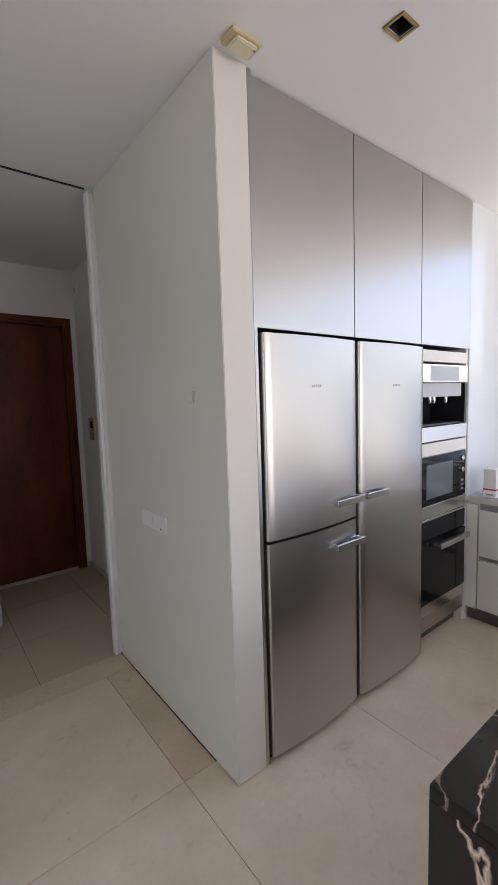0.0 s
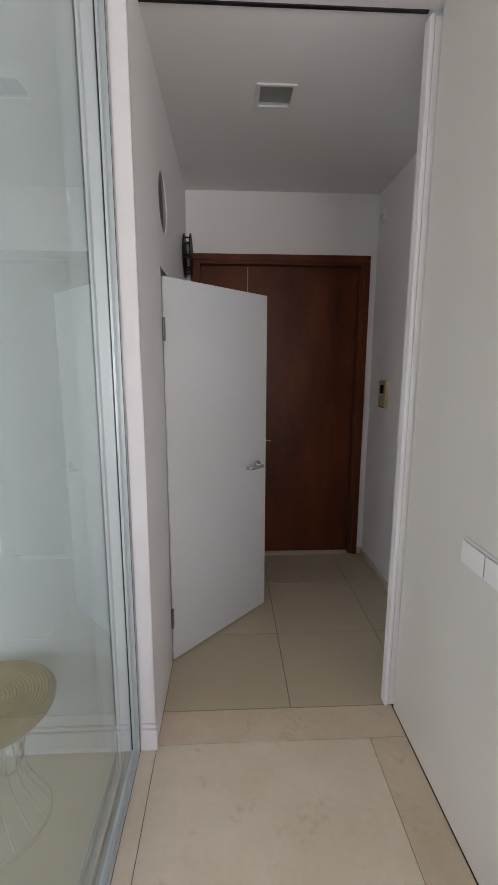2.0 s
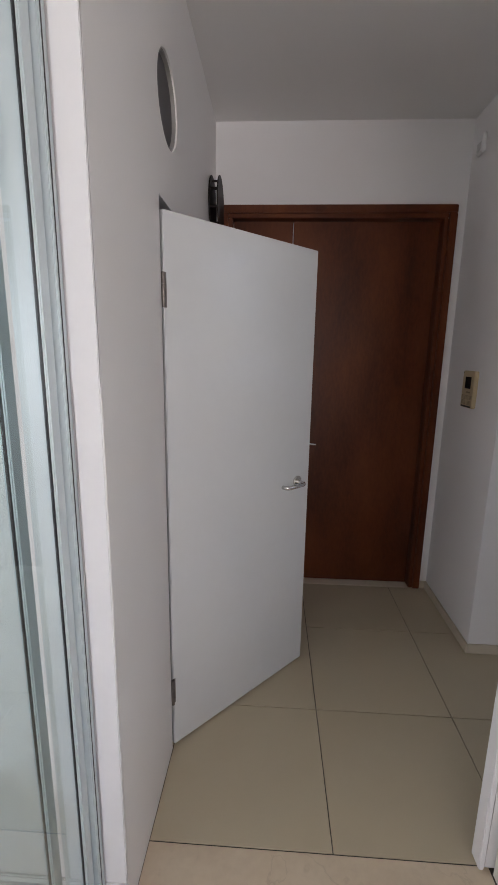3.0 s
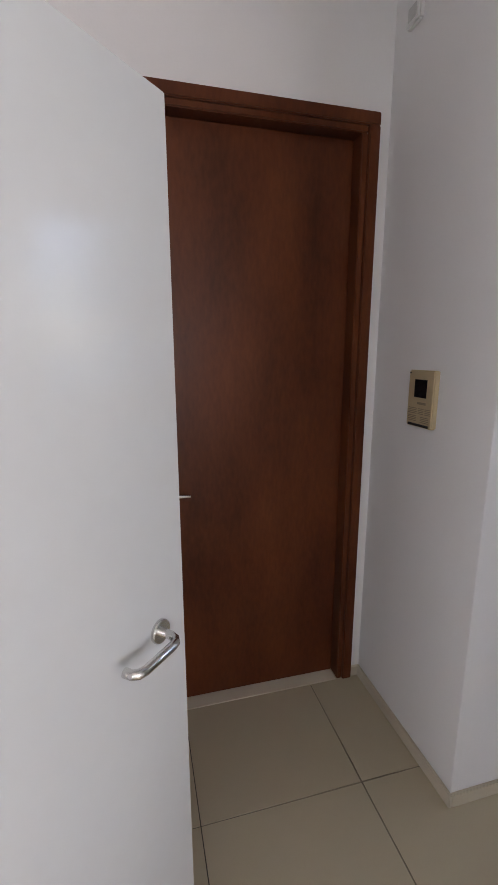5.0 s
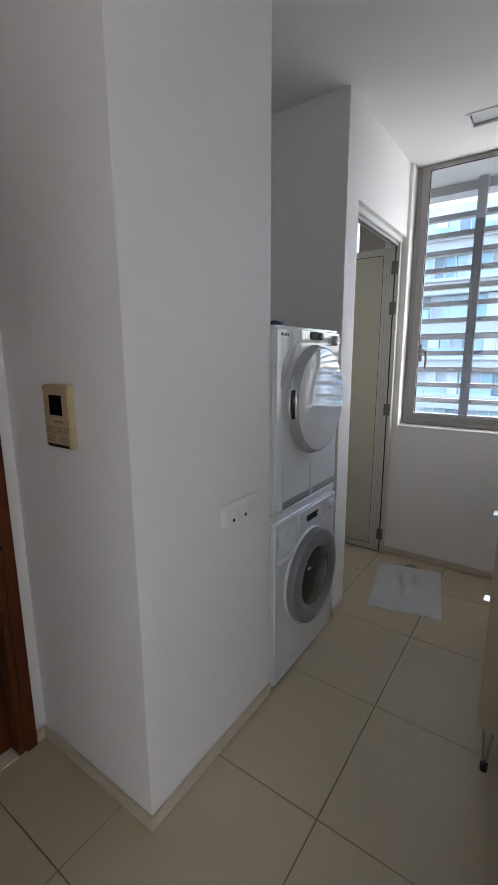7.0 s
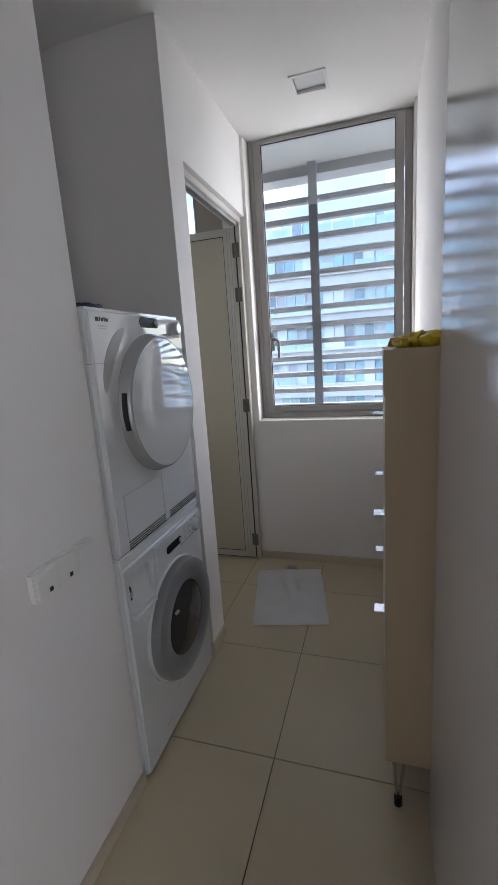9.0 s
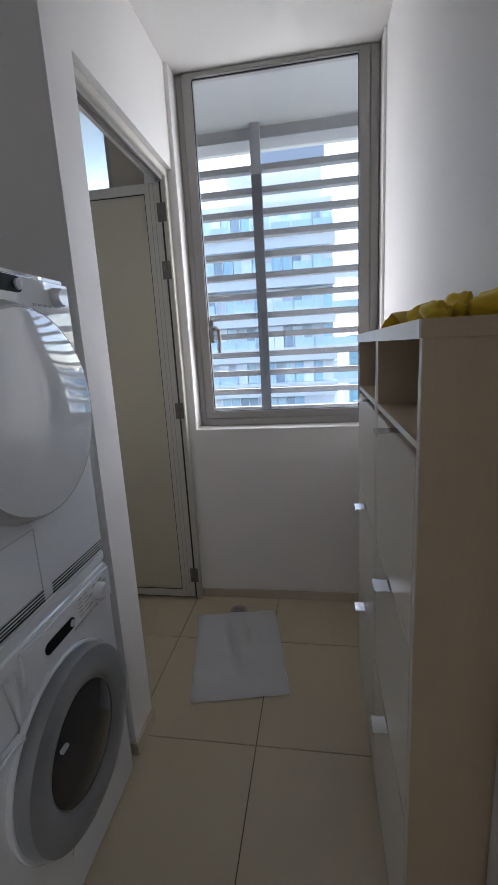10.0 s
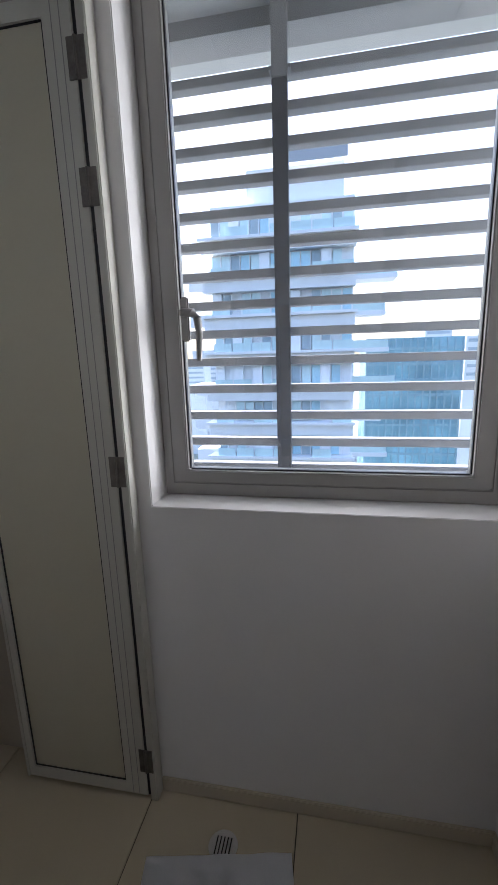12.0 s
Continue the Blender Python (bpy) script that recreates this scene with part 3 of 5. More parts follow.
hk = thing("adhesive_hook", (1.285, 1.968, 1.6), "small clear plastic adhesive hook on the partition", "hook")
boxes("pad", CLEARP, hk, (1.281, 1.285, 1.955, 1.985, 1.615, 1.665), bevel=0.001)
bm = bmesh.new()
tube(bm, [(1.281, 1.97, 1.64), (1.276, 1.97, 1.62), (1.27, 1.968, 1.608), (1.262, 1.966, 1.612), (1.259, 1.966, 1.622)], 0.0035, 8)
part("prong", bm, CLEARP, hk, smooth=True)
settle_parts(hk)

# ---- ceiling fixtures ----


def recessed_light(x0, x1, y0, y1, label, diff):
    t = thing("recessed_light", ((x0 + x1) / 2, (y0 + y1) / 2, CZ), label, "ceiling light", "square recessed ceiling lights")
    bm = bmesh.new()
    sheet(bm, 'z', CZ - 0.006, CZ + 0.002, (x0 - 0.012, x1 + 0.012), (y0 - 0.012, y1 + 0.012), [(x0 + 0.006, x1 - 0.006, y0 + 0.006, y1 - 0.006)])
    part("frame", bm, WHITEP, t, bevel=0.002)
    bm = bmesh.new()
    sheet(bm, 'z', CZ + 0.002, CZ + 0.07, (x0 + 0.001, x1 - 0.001), (y0 + 0.001, y1 - 0.001), [(x0 + 0.008, x1 - 0.008, y0 + 0.008, y1 - 0.008)])
    part("housing", bm, SILVERP, t)
    boxes("diffuser", diff, t, (x0 + 0.008, x1 - 0.008, y0 + 0.008, y1 - 0.008, CZ + 0.012, CZ + 0.02), label="unlit frosted glass")
    boxes("reflector", SILVERP, t, (x0 + 0.001, x1 - 0.001, y0 + 0.001, y1 - 0.001, CZ + 0.07, CZ + 0.075), bevel=0)
    settle_parts(t)
    return t


recessed_light(0.66, 0.825, 3.475, 3.64, "unlit square recessed light with grey glass", DIFF)
u_light = recessed_light(3.75, 3.91, 3.465, 3.63, "unlit square recessed light with a pale frosted glass", mat("pale_frosted_glass", (0.7, 0.71, 0.70), 0.3, var=0.05))

dlg = thing("kitchen_downlight", (1.76, 1.30, CZ), "square recessed downlight with a brass rim", "ceiling light")
bm = bmesh.new()
sheet(bm, 'z', CZ - 0.005, CZ + 0.001, (1.7125, 1.8105), (1.2615, 1.3455), [(1.724, 1.799, 1.274, 1.333)])
part("rim", bm, BRASS, dlg, "aged brass rim", bevel=0.002)
bm = bmesh.new()
sheet(bm, 'z', CZ + 0.001, CZ + 0.12, (1.725, 1.798), (1.275, 1.332), [(1.730, 1.793, 1.280, 1.327)])
part("well", bm, DARK, dlg)
bm = bmesh.new()
lathe(bm, [(0.0, 0.08), (0.03, 0.08), (0.028, 0.06), (0.012, 0.05), (0.0, 0.05)], (1.76, 1.303, CZ), 'z', 24)
part("lamp", bm, CLEARP, dlg, "unlit glass lamp", smooth=True)
boxes("backplate", DARK, dlg, (1.725, 1.798, 1.275, 1.332, CZ + 0.12, CZ + 0.125), bevel=0)
settle_parts(dlg)

em = thing("ceiling_sensor", (1.357, 1.67, CZ), "yellowed plastic sensor box on the ceiling", "sensor")
boxes("base", YELLOWP, em, (1.294, 1.42, 1.63, 1.71, CZ - 0.018, CZ), bevel=0.003)
boxes("cover", mat("pale_yellowed_plastic", (0.72, 0.65, 0.47), 0.4, var=0.05, fine=100, bump=0.003), em, (1.312, 1.402, 1.637, 1.703, CZ - 0.032, CZ - 0.017), bevel=0.004)
boxes("indicator", DARK, em, (1.392, 1.398, 1.645, 1.651, CZ - 0.0335, CZ - 0.031), bevel=0)
settle_parts(em)

# ---- sliding glass door ----
gd = thing("glass_sliding_door", (0.08, 1.4, 0), "multi-track sliding glass door with silver aluminium frames", "sliding door")
bm = bmesh.new()
box(bm, 0.028, 0.134, -2.2, 2.835, 0.0, 0.006)
for x in (0.034, 0.052, 0.070, 0.088, 0.106, 0.124):
    box(bm, x - 0.003, x + 0.003, -2.2, 2.83, 0.006, 0.024)
part("bottom_track", bm, ALUL, gd, "grooved aluminium floor track")
bm = bmesh.new()
box(bm, 0.028, 0.134, -2.2, 2.83, CZ - 0.045, CZ)
part("head_track", bm, ALUL, gd, bevel=0.003)
bm = bmesh.new()
box(bm, 0.034, 0.136, 2.800, 2.829, 0.006, CZ - 0.045)
part("end_jamb", bm, ALUL, gd, bevel=0.003)
boxes("jamb_gasket", DARK, gd, (0.136, 0.1372, 2.808, 2.811, 0.01, CZ - 0.05), bevel=0)


def glass_panel(x, y0, y1, st=0.035):
    bm = bmesh.new()
    sheet(bm, 'x', x - 0.011, x + 0.011, (y0, y1), (0.026, CZ - 0.047), [(y0 + st, y1 - st, 0.07, CZ - 0.09)])
    f = part("panel_frame", bm, ALUL, gd, bevel=0.003)
    bm = bmesh.new()
    box(bm, x - 0.003, x + 0.003, y0 + st - 0.006, y1 - st + 0.006, 0.066, CZ - 0.086)
    p = part("pane", bm, PANEG, f)
    p.visible_shadow = False
    bm = bmesh.new()
    for yy in (y0 + st, y1 - st):
        box(bm, x - 0.005, x + 0.005, yy - 0.0012, yy + 0.0012, 0.07, CZ - 0.09)
    part("seal", bm, DARK, f)


glass_panel(0.115, 1.78, 2.79)
glass_panel(0.079, 0.9, 2.70)
glass_panel(0.043, -0.9, 1.0)
bm = bmesh.new()
tube(bm, [(0.148, 1.785, 0.55), (0.148, 1.785, 1.95)], 0.016, 16)
tube(bm, [(0.126, 1.785, 0.62), (0.148, 1.785, 0.62)], 0.009, 10)
tube(bm, [(0.126, 1.785, 1.88), (0.148, 1.785, 1.88)], 0.009, 10)
part("pull_bar", bm, ALUL, gd, "long tubular pull bar", smooth=True)
settle_parts(gd)

# ---- rattan stool behind the glass ----
st = thing("rattan_stool", (-0.32, 2.56, 0), "round stool with a coiled rattan seat on wire legs", "stool")
bm = bmesh.new()
prof = [(0.0, 0.445)]
for k in range(18):
    r = 0.008 + k * 0.0112
    prof += [(r, 0.4585), (r + 0.0056, 0.463)]
prof += [(0.212, 0.458), (0.219, 0.451), (0.213, 0.445), (0.217, 0.438), (0.208, 0.431), (0.0, 0.429)]
lathe(bm, prof, (-0.32, 2.56, 0.022), 'z', 56)
part("seat", bm, RATTAN, st, "coiled rattan seat", smooth=True)
for k in range(16):
    a = 2 * math.pi * k / 16
    bm = bmesh.new()
    pts = []
    for z, r in ((0.442, 0.17), (0.33, 0.115), (0.24, 0.09), (0.15, 0.105), (0.06, 0.145), (0.006, 0.165)):
        b = a + (0.42 - z) * 0.9
        pts.append((-0.32 + r * math.cos(b), 2.56 + r * math.sin(b), z))
    tube(bm, pts, 0.0035, 6)
    part("wire", bm, WIRE, st, smooth=True)
for z, r in ((0.437, 0.172), (0.24, 0.094), (0.006, 0.168)):
    bm = bmesh.new()
    tube(bm, [(-0.32 + r * math.cos(2 * math.pi * k / 40), 2.56 + r * math.sin(2 * math.pi * k / 40), z) for k in range(41)], 0.005, 8)
    part("hoop", bm, WIRE, st, smooth=True)
settle_parts(st)

# ---- fridges ----


def curved_door(bm, x0, x1, z0, z1, y, bulge, back):
    """A slightly bowed door front facing -y, with soft edges."""
    n = 14
    prof = []
    for k in range(n + 1):
        u = k / n
        prof.append((x0 + (x1 - x0) * u, y - bulge * (1 - (2 * u - 1) ** 2)))
    loop = [(x0, back)] + [(x0, y + 0.012), (x0 + 0.002, y + 0.004)] + [(x0 + 0.008, prof[0][1] - 0.001)] + prof[1:-1] + [(x1 - 0.008, prof[-1][1] - 0.001)] + [(x1 - 0.002, y + 0.004), (x1, y + 0.012)] + [(x1, back)]
    lo = [bm.verts.new((a, b, z0)) for a, b in loop]
    hi = [bm.verts.new((a, b, z1)) for a, b in loop]
    for k in range(len(loop)):
        q = (k + 1) % len(loop)
        bm.faces.new((lo[k], lo[q], hi[q], hi[k]))
    bm.faces.new(lo)
    bm.faces.new(hi)


def fridge_handle(parent, x0, x1, z, y, left):
    """A flat steel loop that stands off the door near one edge."""
    h = boxes("handle", STEELH, parent, (x0, x1, y - 0.052, y - 0.040, z - 0.016, z + 0.016), bevel=0.003, label="flat steel loop handle")
    bm = bmesh.new()
    for x in (x0 + 0.008, x1 - 0.008):
        box(bm, x - 0.006, x + 0.006, y - 0.042, y - 0.004, z - 0.012, z + 0.012)
    box(bm, x0, x1, y - 0.012, y - 0.004, z - 0.014, z + 0.014)
    part("handle_arm", bm, STEELH, h, bevel=0.002)


def fridge(x0, x1, split, label, handle_left):
    t = thing("fridge", ((x0 + x1) / 2, 2.05, 0), label, "fridge", "pair of steel fridges")
    boxes("body", DARK, t, (x0 + 0.004, x1 - 0.004, 1.80, 2.40, 0.03, 1.895), bevel=0.003)
    zs = [(0.035, split - 0.006), (split + 0.006, 1.888)] if split else [(0.035, 1.888)]
    for z0, z1 in zs:
        bm = bmesh.new()
        curved_door(bm, x0 + 0.01, x1 - 0.002, z0, z1, 1.734, 0.02, 1.79)
        d = part("door", bm, STEEL, t, "bowed brushed steel door", smooth=True)
        bm = bmesh.new()
        box(bm, x0 + 0.014, x1 - 0.006, 1.79, 1.80, z0 + 0.004, z1 - 0.004)
        part("gasket", bm, DARK, d)
        hz = 1.118 if z1 > 1.5 else 0.905
        if handle_left:
            fridge_handle(d, x0 + 0.012, x0 + 0.20, hz, 1.738, True)
        else:
            fridge_handle(d, x1 - 0.20, x1 + 0.008, hz, 1.738, False)
        if z1 > 1.5:
            bm = bmesh.new()
            for k in range(5):
                box(bm, (x0 + x1) / 2 - 0.03 + k * 0.013, (x0 + x1) / 2 - 0.021 + k * 0.013, 1.7115, 1.7145, 1.665, 1.677)
            part("badge", bm, STEEL, d)
    for x in (x0 + 0.03, x1 - 0.03):
        bm = bmesh.new()
        lathe(bm, [(0.016, 0), (0.016, 0.02), (0.01, 0.022), (0.01, 0.034)], (x, 1.79, 0), 'z', 14)
        part("foot", bm, DARK, t, smooth=True)
    boxes("kick_grille", DARK, t, (x0 + 0.02, x1 - 0.02, 1.84, 1.86, 0.004, 0.03), bevel=0)
    settle_parts(t)
    return t


fridge(1.462, 2.068, 1.013, "tall brushed steel fridge freezer with two bowed doors", False)
fridge(2.082, 2.69, 0, "tall brushed steel fridge with a single bowed door", True)
bm = bmesh.new()
box(bm, 1.4425, 1.4605, 1.751, 2.40, 0.0, CZ - 0.003)
setting("trim_fridge_side", bm, STEEL, "narrow steel filler beside the fridge", 0.001)

# wall cabinets above
for k, (x0, x1) in enumerate(((1.472, 2.100), (2.104, 2.718), (2.722, 3.335))):
    c = thing("upper_cabinet", ((x0 + x1) / 2, 2.1, 1.92), "tall brushed steel upper cabinet reaching the ceiling", "cabinet", "steel upper cabinets")
    boxes("carcass", DARK, c, (x0 + 0.002, x1 - 0.002, 1.795, 2.40, 1.915, CZ - 0.004), bevel=0)
    boxes("door", STEEL, c, (x0, x1, 1.768, 1.792, 1.912, CZ - 0.008), bevel=0.0015)
    settle_parts(c)

# ---- oven tower ----
X0, X1 = 2.722, 3.318
ot = thing("oven_housing", (3.02, 2.1, 0), "steel tall housing for built-in appliances", "cabinet")
bm = bmesh.new()
for b in ((2.704, X0 - 0.002, 1.80, 2.40, 0.1, 1.9), (X1 + 0.002, 3.343, 1.785, 2.40, 0.0, CZ - 0.003), (X0, X1, 2.36, 2.40, 0.1, 1.9), (X0, X1, 1.80, 2.36, 1.22, 1.235)):
    box(bm, *b)
part("carcass", bm, DRAWER, ot)
boxes("top_panel", DRAWER, ot, (X0, X1, 1.776, 1.798, 1.815, 1.885), bevel=0.002)
boxes("drawer_front", DRAWER, ot, (X0, X1, 1.776, 1.798, 1.235, 1.315), bevel=0.002)
boxes("base_panel", STEEL, ot, (X0, X1, 1.778, 1.80, 0.10, 0.20), bevel=0.002)
boxes("plinth", KICK, ot, (X0, X1, 1.84, 1.86, 0.0, 0.10), bevel=0.001)
settle_parts(ot)

cm = thing("coffee_machine", (3.02, 1.8, 1.33), "built-in steel coffee machine with an open dark bay", "coffee machine")
boxes("control_panel", STEELH, cm, (X0, X1, 1.772, 1.80, 1.69, 1.80), bevel=0.002)
boxes("display", mat("pale_display", (0.42, 0.46, 0.50), 0.12, var=0.05, bump=0.0), cm, (2.84, 3.19, 1.7705, 1.7722, 1.70, 1.79), bevel=0)
boxes("hood", SILVERP, cm, (X0 + 0.03, X1 - 0.06, 1.785, 1.84, 1.60, 1.685), bevel=0.003)
bm = bmesh.new()
for b in ((X0, X0 + 0.03, 1.775, 2.1, 1.42, 1.69), (X1 - 0.03, X1, 1.775, 2.1, 1.42, 1.69), (X0 + 0.03, X1 - 0.03, 2.02, 2.1, 1.42, 1.69), (X0 + 0.03, X1 - 0.03, 1.86, 2.02, 1.675, 1.69), (X0 + 0.03, X1 - 0.03, 1.80, 2.02, 1.42, 1.43)):
    box(bm, *b)
part("bay", bm, DARK, cm, "dark dispensing bay")
for x in (2.90, 2.95, 3.10):
    bm = bmesh.new()
    lathe(bm, [(0.014, 0), (0.014, -0.03), (0.008, -0.042)], (x, 1.815, 1.60), 'z', 14)
    part("spout", bm, STEELH, cm, smooth=True)
boxes("drip_tray", STEELH, cm, (X0, X1, 1.772, 1.80, 1.325, 1.415), bevel=0.002)
settle_parts(cm)

mw = thing("microwave_oven", (3.02, 1.8, 0.84), "built-in black glass microwave oven with a steel strip", "oven")
boxes("door", BLKGLASS, mw, (X0, 3.215, 1.772, 1.80, 0.925, 1.228), bevel=0.002)
boxes("window", mat("grey_oven_window", (0.10, 0.12, 0.125), 0.06, var=0.05, bump=0.0), mw, (2.80, 3.13, 1.7702, 1.7722, 0.965, 1.18), bevel=0)
boxes("control_panel", BLKGLASS, mw, (3.217, X1, 1.774, 1.80, 0.925, 1.228), bevel=0.002)
for z in (1.10, 1.18):
    bm = bmesh.new()
    lathe(bm, [(0.017, 0), (0.017, -0.008), (0.014, -0.011), (0, -0.011)], (3.265, 1.774, z), 'y', 20)
    part("knob", bm, STEELH, mw, smooth=True)
for z in (0.96, 0.99, 1.02):
    boxes("button", STEELH, mw, (3.245, 3.285, 1.7715, 1.7745, z, z + 0.016), bevel=0.001)
boxes("trim_strip", STEELH, mw, (X0, X1, 1.770, 1.80, 0.842, 0.922), bevel=0.002)
settle_parts(mw)

ov = thing("oven", (3.02, 1.8, 0.2), "built-in black glass oven with a steel bar handle", "oven")
boxes("control_panel", BLKGLASS, ov, (X0, X1, 1.774, 1.80, 0.70, 0.822), bevel=0.002)
boxes("door", BLKGLASS, ov, (X0, X1, 1.770, 1.80, 0.285, 0.694), bevel=0.003)
boxes("lower_strip", STEELH, ov, (X0, X1, 1.772, 1.80, 0.205, 0.28), bevel=0.002)
boxes("vent_strip", STEELH, ov, (X0, X1, 1.768, 1.80, 0.826, 0.84), bevel=0.001)
hd = boxes("handle", STEELH, ov, (2.90, 3.29, 1.722, 1.738, 0.632, 0.672), bevel=0.004, label="flat steel bar handle")
for hx in (2.92, 3.25):
    boxes("handle_post", STEELH, hd, (hx, hx + 0.02, 1.738, 1.772, 0.642, 0.662), bevel=0.001)
settle_parts(ov)

# ---- worktop run ----
dc = thing("drawer_unit", (3.7, 0.6, 0.1), "white handleless drawer unit under the worktop", "cabinet")
boxes("carcass", DRAWER, dc, (3.37, 3.945, -0.6, 1.772, 0.10, 0.862), bevel=0.001)
boxes("filler", DRAWER, dc, (3.345, 3.368, 1.70, 1.772, 0.10, 0.85), bevel=0.001)
boxes("recess_rail", ALU, dc, (3.362, 3.37, -0.6, 1.69, 0.80, 0.862), (3.362, 3.37, -0.6, 1.69, 0.46, 0.50), bevel=0.001)
for y0, y1 in ((0.80, 1.69), (-0.12, 0.79)):
    for z0, z1 in ((0.105, 0.455), (0.49, 0.815)):
        boxes("drawer_front", DRAWER, dc, (3.345, 3.366, y0, y1, z0, z1), bevel=0.002)
boxes("plinth", KICK, dc, (3.39, 3.41, -0.6, 1.772, 0.0, 0.10), bevel=0.001)
settle_parts(dc)
wt = tagged(boxes("worktop", COUNTER, None, (3.335, 3.948, -0.6, 1.773, 0.864, 0.902), bevel=0.003), "pale grey stone worktop on white drawers", "worktop")
bx = thing("carton", (3.43, 1.62, 0.902), "white carton with a red stripe on the worktop", "box")
boxes("body", WHITEP, bx, (3.378, 3.478, 1.60, 1.68, 0.903, 1.10), bevel=0.002)
boxes("stripe", RED, bx, (3.3774, 3.4786, 1.5994, 1.6806, 0.955, 0.965), bevel=0)
boxes("print", INK, bx, (3.3774, 3.378, 1.615, 1.66, 0.92, 0.93), bevel=0)
settle_parts(bx)
jr = thing("glass_kettle", (3.60, 1.58, 0.902), "clear glass kettle with a steel base on the worktop", "kettle")
bm = bmesh.new()
lathe(bm, [(0.07, 0), (0.075, 0.02), (0.07, 0.03)], (3.62, 1.57, 0.903), 'z', 28)
part("base", bm, STEELH, jr, smooth=True)
bm = bmesh.new()
lathe(bm, [(0.068, 0.031), (0.07, 0.09), (0.06, 0.16), (0.052, 0.19)], (3.62, 1.57, 0.903), 'z', 28)
part("jug", bm, CLEARP, jr, smooth=True)
bm = bmesh.new()
tube(bm, [(3.572, 1.55, 1.08), (3.54, 1.54, 1.07), (3.53, 1.535, 1.03), (3.54, 1.54, 0.97), (3.56, 1.55, 0.955)], 0.008, 10)
part("handle", bm, STEELH, jr, smooth=True)
settle_parts(jr)

# ---- island ----
il = thing("kitchen_island", (2.1, 0.2, 0), "kitchen island clad in black marble with pale brown veins", "island")
boxes("top", BLACKM, il, (1.03, 3.0, -0.35, 0.776, 0.87, 0.90), bevel=0.001)
boxes("end_panel", BLACKM, il, (1.03, 1.06, -0.35, 0.776, 0.0, 0.8695), bevel=0.0)
boxes("body", BLACKM, il, (1.061, 2.97, -0.32, 0.75, 0.0, 0.868), bevel=0.002)
settle_parts(il)

# ---- laundry stack ----
WX0, WX1, WY = 2.432, 3.078, 4.03
WC = (WX0 + WX1) / 2


def round_front(bm, x, z, prof, y=WY, seg=64):
    lathe(bm, [(r, -d) for r, d in prof], (x, y, z), 'y', seg)


wm = thing("washing_machine", (WC, 4.34, 0), "white front-loading washing machine in the laundry niche", "washing machine")
boxes("body", APPL, wm, (WX0, WX1, WY + 0.09, 4.66, 0.012, 0.852), bevel=0.006, seg=2)
bm = bmesh.new()
sheet(bm, 'y', WY, WY + 0.0895, (WX0, WX1), (0.012, 0.852), [(WX0 + 0.04, WX0 + 0.185, 0.655, 0.80)])
part("front_panel", bm, APPL, wm, "white enamel front with a finger recess", bevel=0.010, seg=3)
boxes("plinth_shadow", DARK, wm, (WX0 + 0.03, WX1 - 0.03, WY + 0.03, 4.62, 0.0, 0.012), bevel=0)
boxes("control_fascia", APPL, wm, (WX0 + 0.205, WX1 - 0.012, WY - 0.012, WY + 0.002, 0.735, 0.842), bevel=0.006, seg=3)
pill("display", LCD, wm, 2.718, 2.850, 0.770, 0.802, WY - 0.0145, WY - 0.0115, "dark display window")
pill("start_button", SILVERP, wm, 2.826, 2.846, 0.776, 0.796, WY - 0.0165, WY - 0.0146)
bm = bmesh.new()
lathe(bm, [(0.028, 0), (0.026, -0.02), (0.021, -0.026), (0.0, -0.026)], (2.985, WY - 0.012, 0.795), 'y', 28)
part("dial", bm, APPL, wm, "white programme dial", smooth=True)
for k in range(8):
    a = math.pi * (0.15 + 0.24 * k)
    bm = bmesh.new()
    x, z = 2.985 + 0.048 * math.cos(a), 0.79 + 0.036 * math.sin(a)
    box(bm, x - 0.010, x + 0.010, WY - 0.0126, WY - 0.012, z - 0.002, z + 0.002)
    part("print", bm, INK, wm)
for k in range(10):
    boxes("print", INK, wm, (2.878 + 0.03 * (k % 2), 2.898 + 0.03 * (k % 2), WY - 0.0127, WY - 0.0119, 0.776 + 0.012 * (k // 2), 0.778 + 0.012 * (k // 2)), bevel=0)
for k in range(6):
    boxes("button", SILVERP, wm, (2.845 + 0.017 * k, 2.857 + 0.017 * k, WY - 0.0145, WY - 0.0118, 0.755, 0.762), bevel=0.0006)
boxes("indicator", mat("orange_print", (0.6, 0.22, 0.03), 0.5), wm, (3.025, 3.045, WY - 0.0135, WY - 0.0118, 0.75, 0.757), bevel=0)
# open dispenser recess: a sloping scoop with the dark drawer mouth at its outer side
bm = bmesh.new()
u0, u1, w0, w1 = WX0 + 0.041, WX0 + 0.184, 0.656, 0.799
q = [bm.verts.new(p) for p in ((u0, WY + 0.012, w0), (u1, WY + 0.004, w0), (u1, WY + 0.03, w1), (u0, WY + 0.075, w1), (u0, WY + 0.088, w0), (u1, WY + 0.088, w0), (u1, WY + 0.088, w1), (u0, WY + 0.088, w1))]
for f in ((0, 1, 2, 3), (4, 5, 6, 7), (0, 1, 5, 4), (2, 3, 7, 6), (0, 3, 7, 4), (1, 2, 6, 5)):
    bm.faces.new([q[k] for k in f])
dw = part("dispenser_scoop", bm, APPL, wm, "sloping white finger recess", bevel=0.003)
boxes("drawer_mouth", DARK, dw, (WX0 + 0.044, WX0 + 0.076, WY + 0.022, WY + 0.06, 0.700, 0.755), bevel=0.004, label="dark mouth of the detergent drawer")
boxes("drawer_catch", SILVERP, dw, (WX0 + 0.052, WX0 + 0.072, WY + 0.015, WY + 0.03, 0.718, 0.736), bevel=0.003)
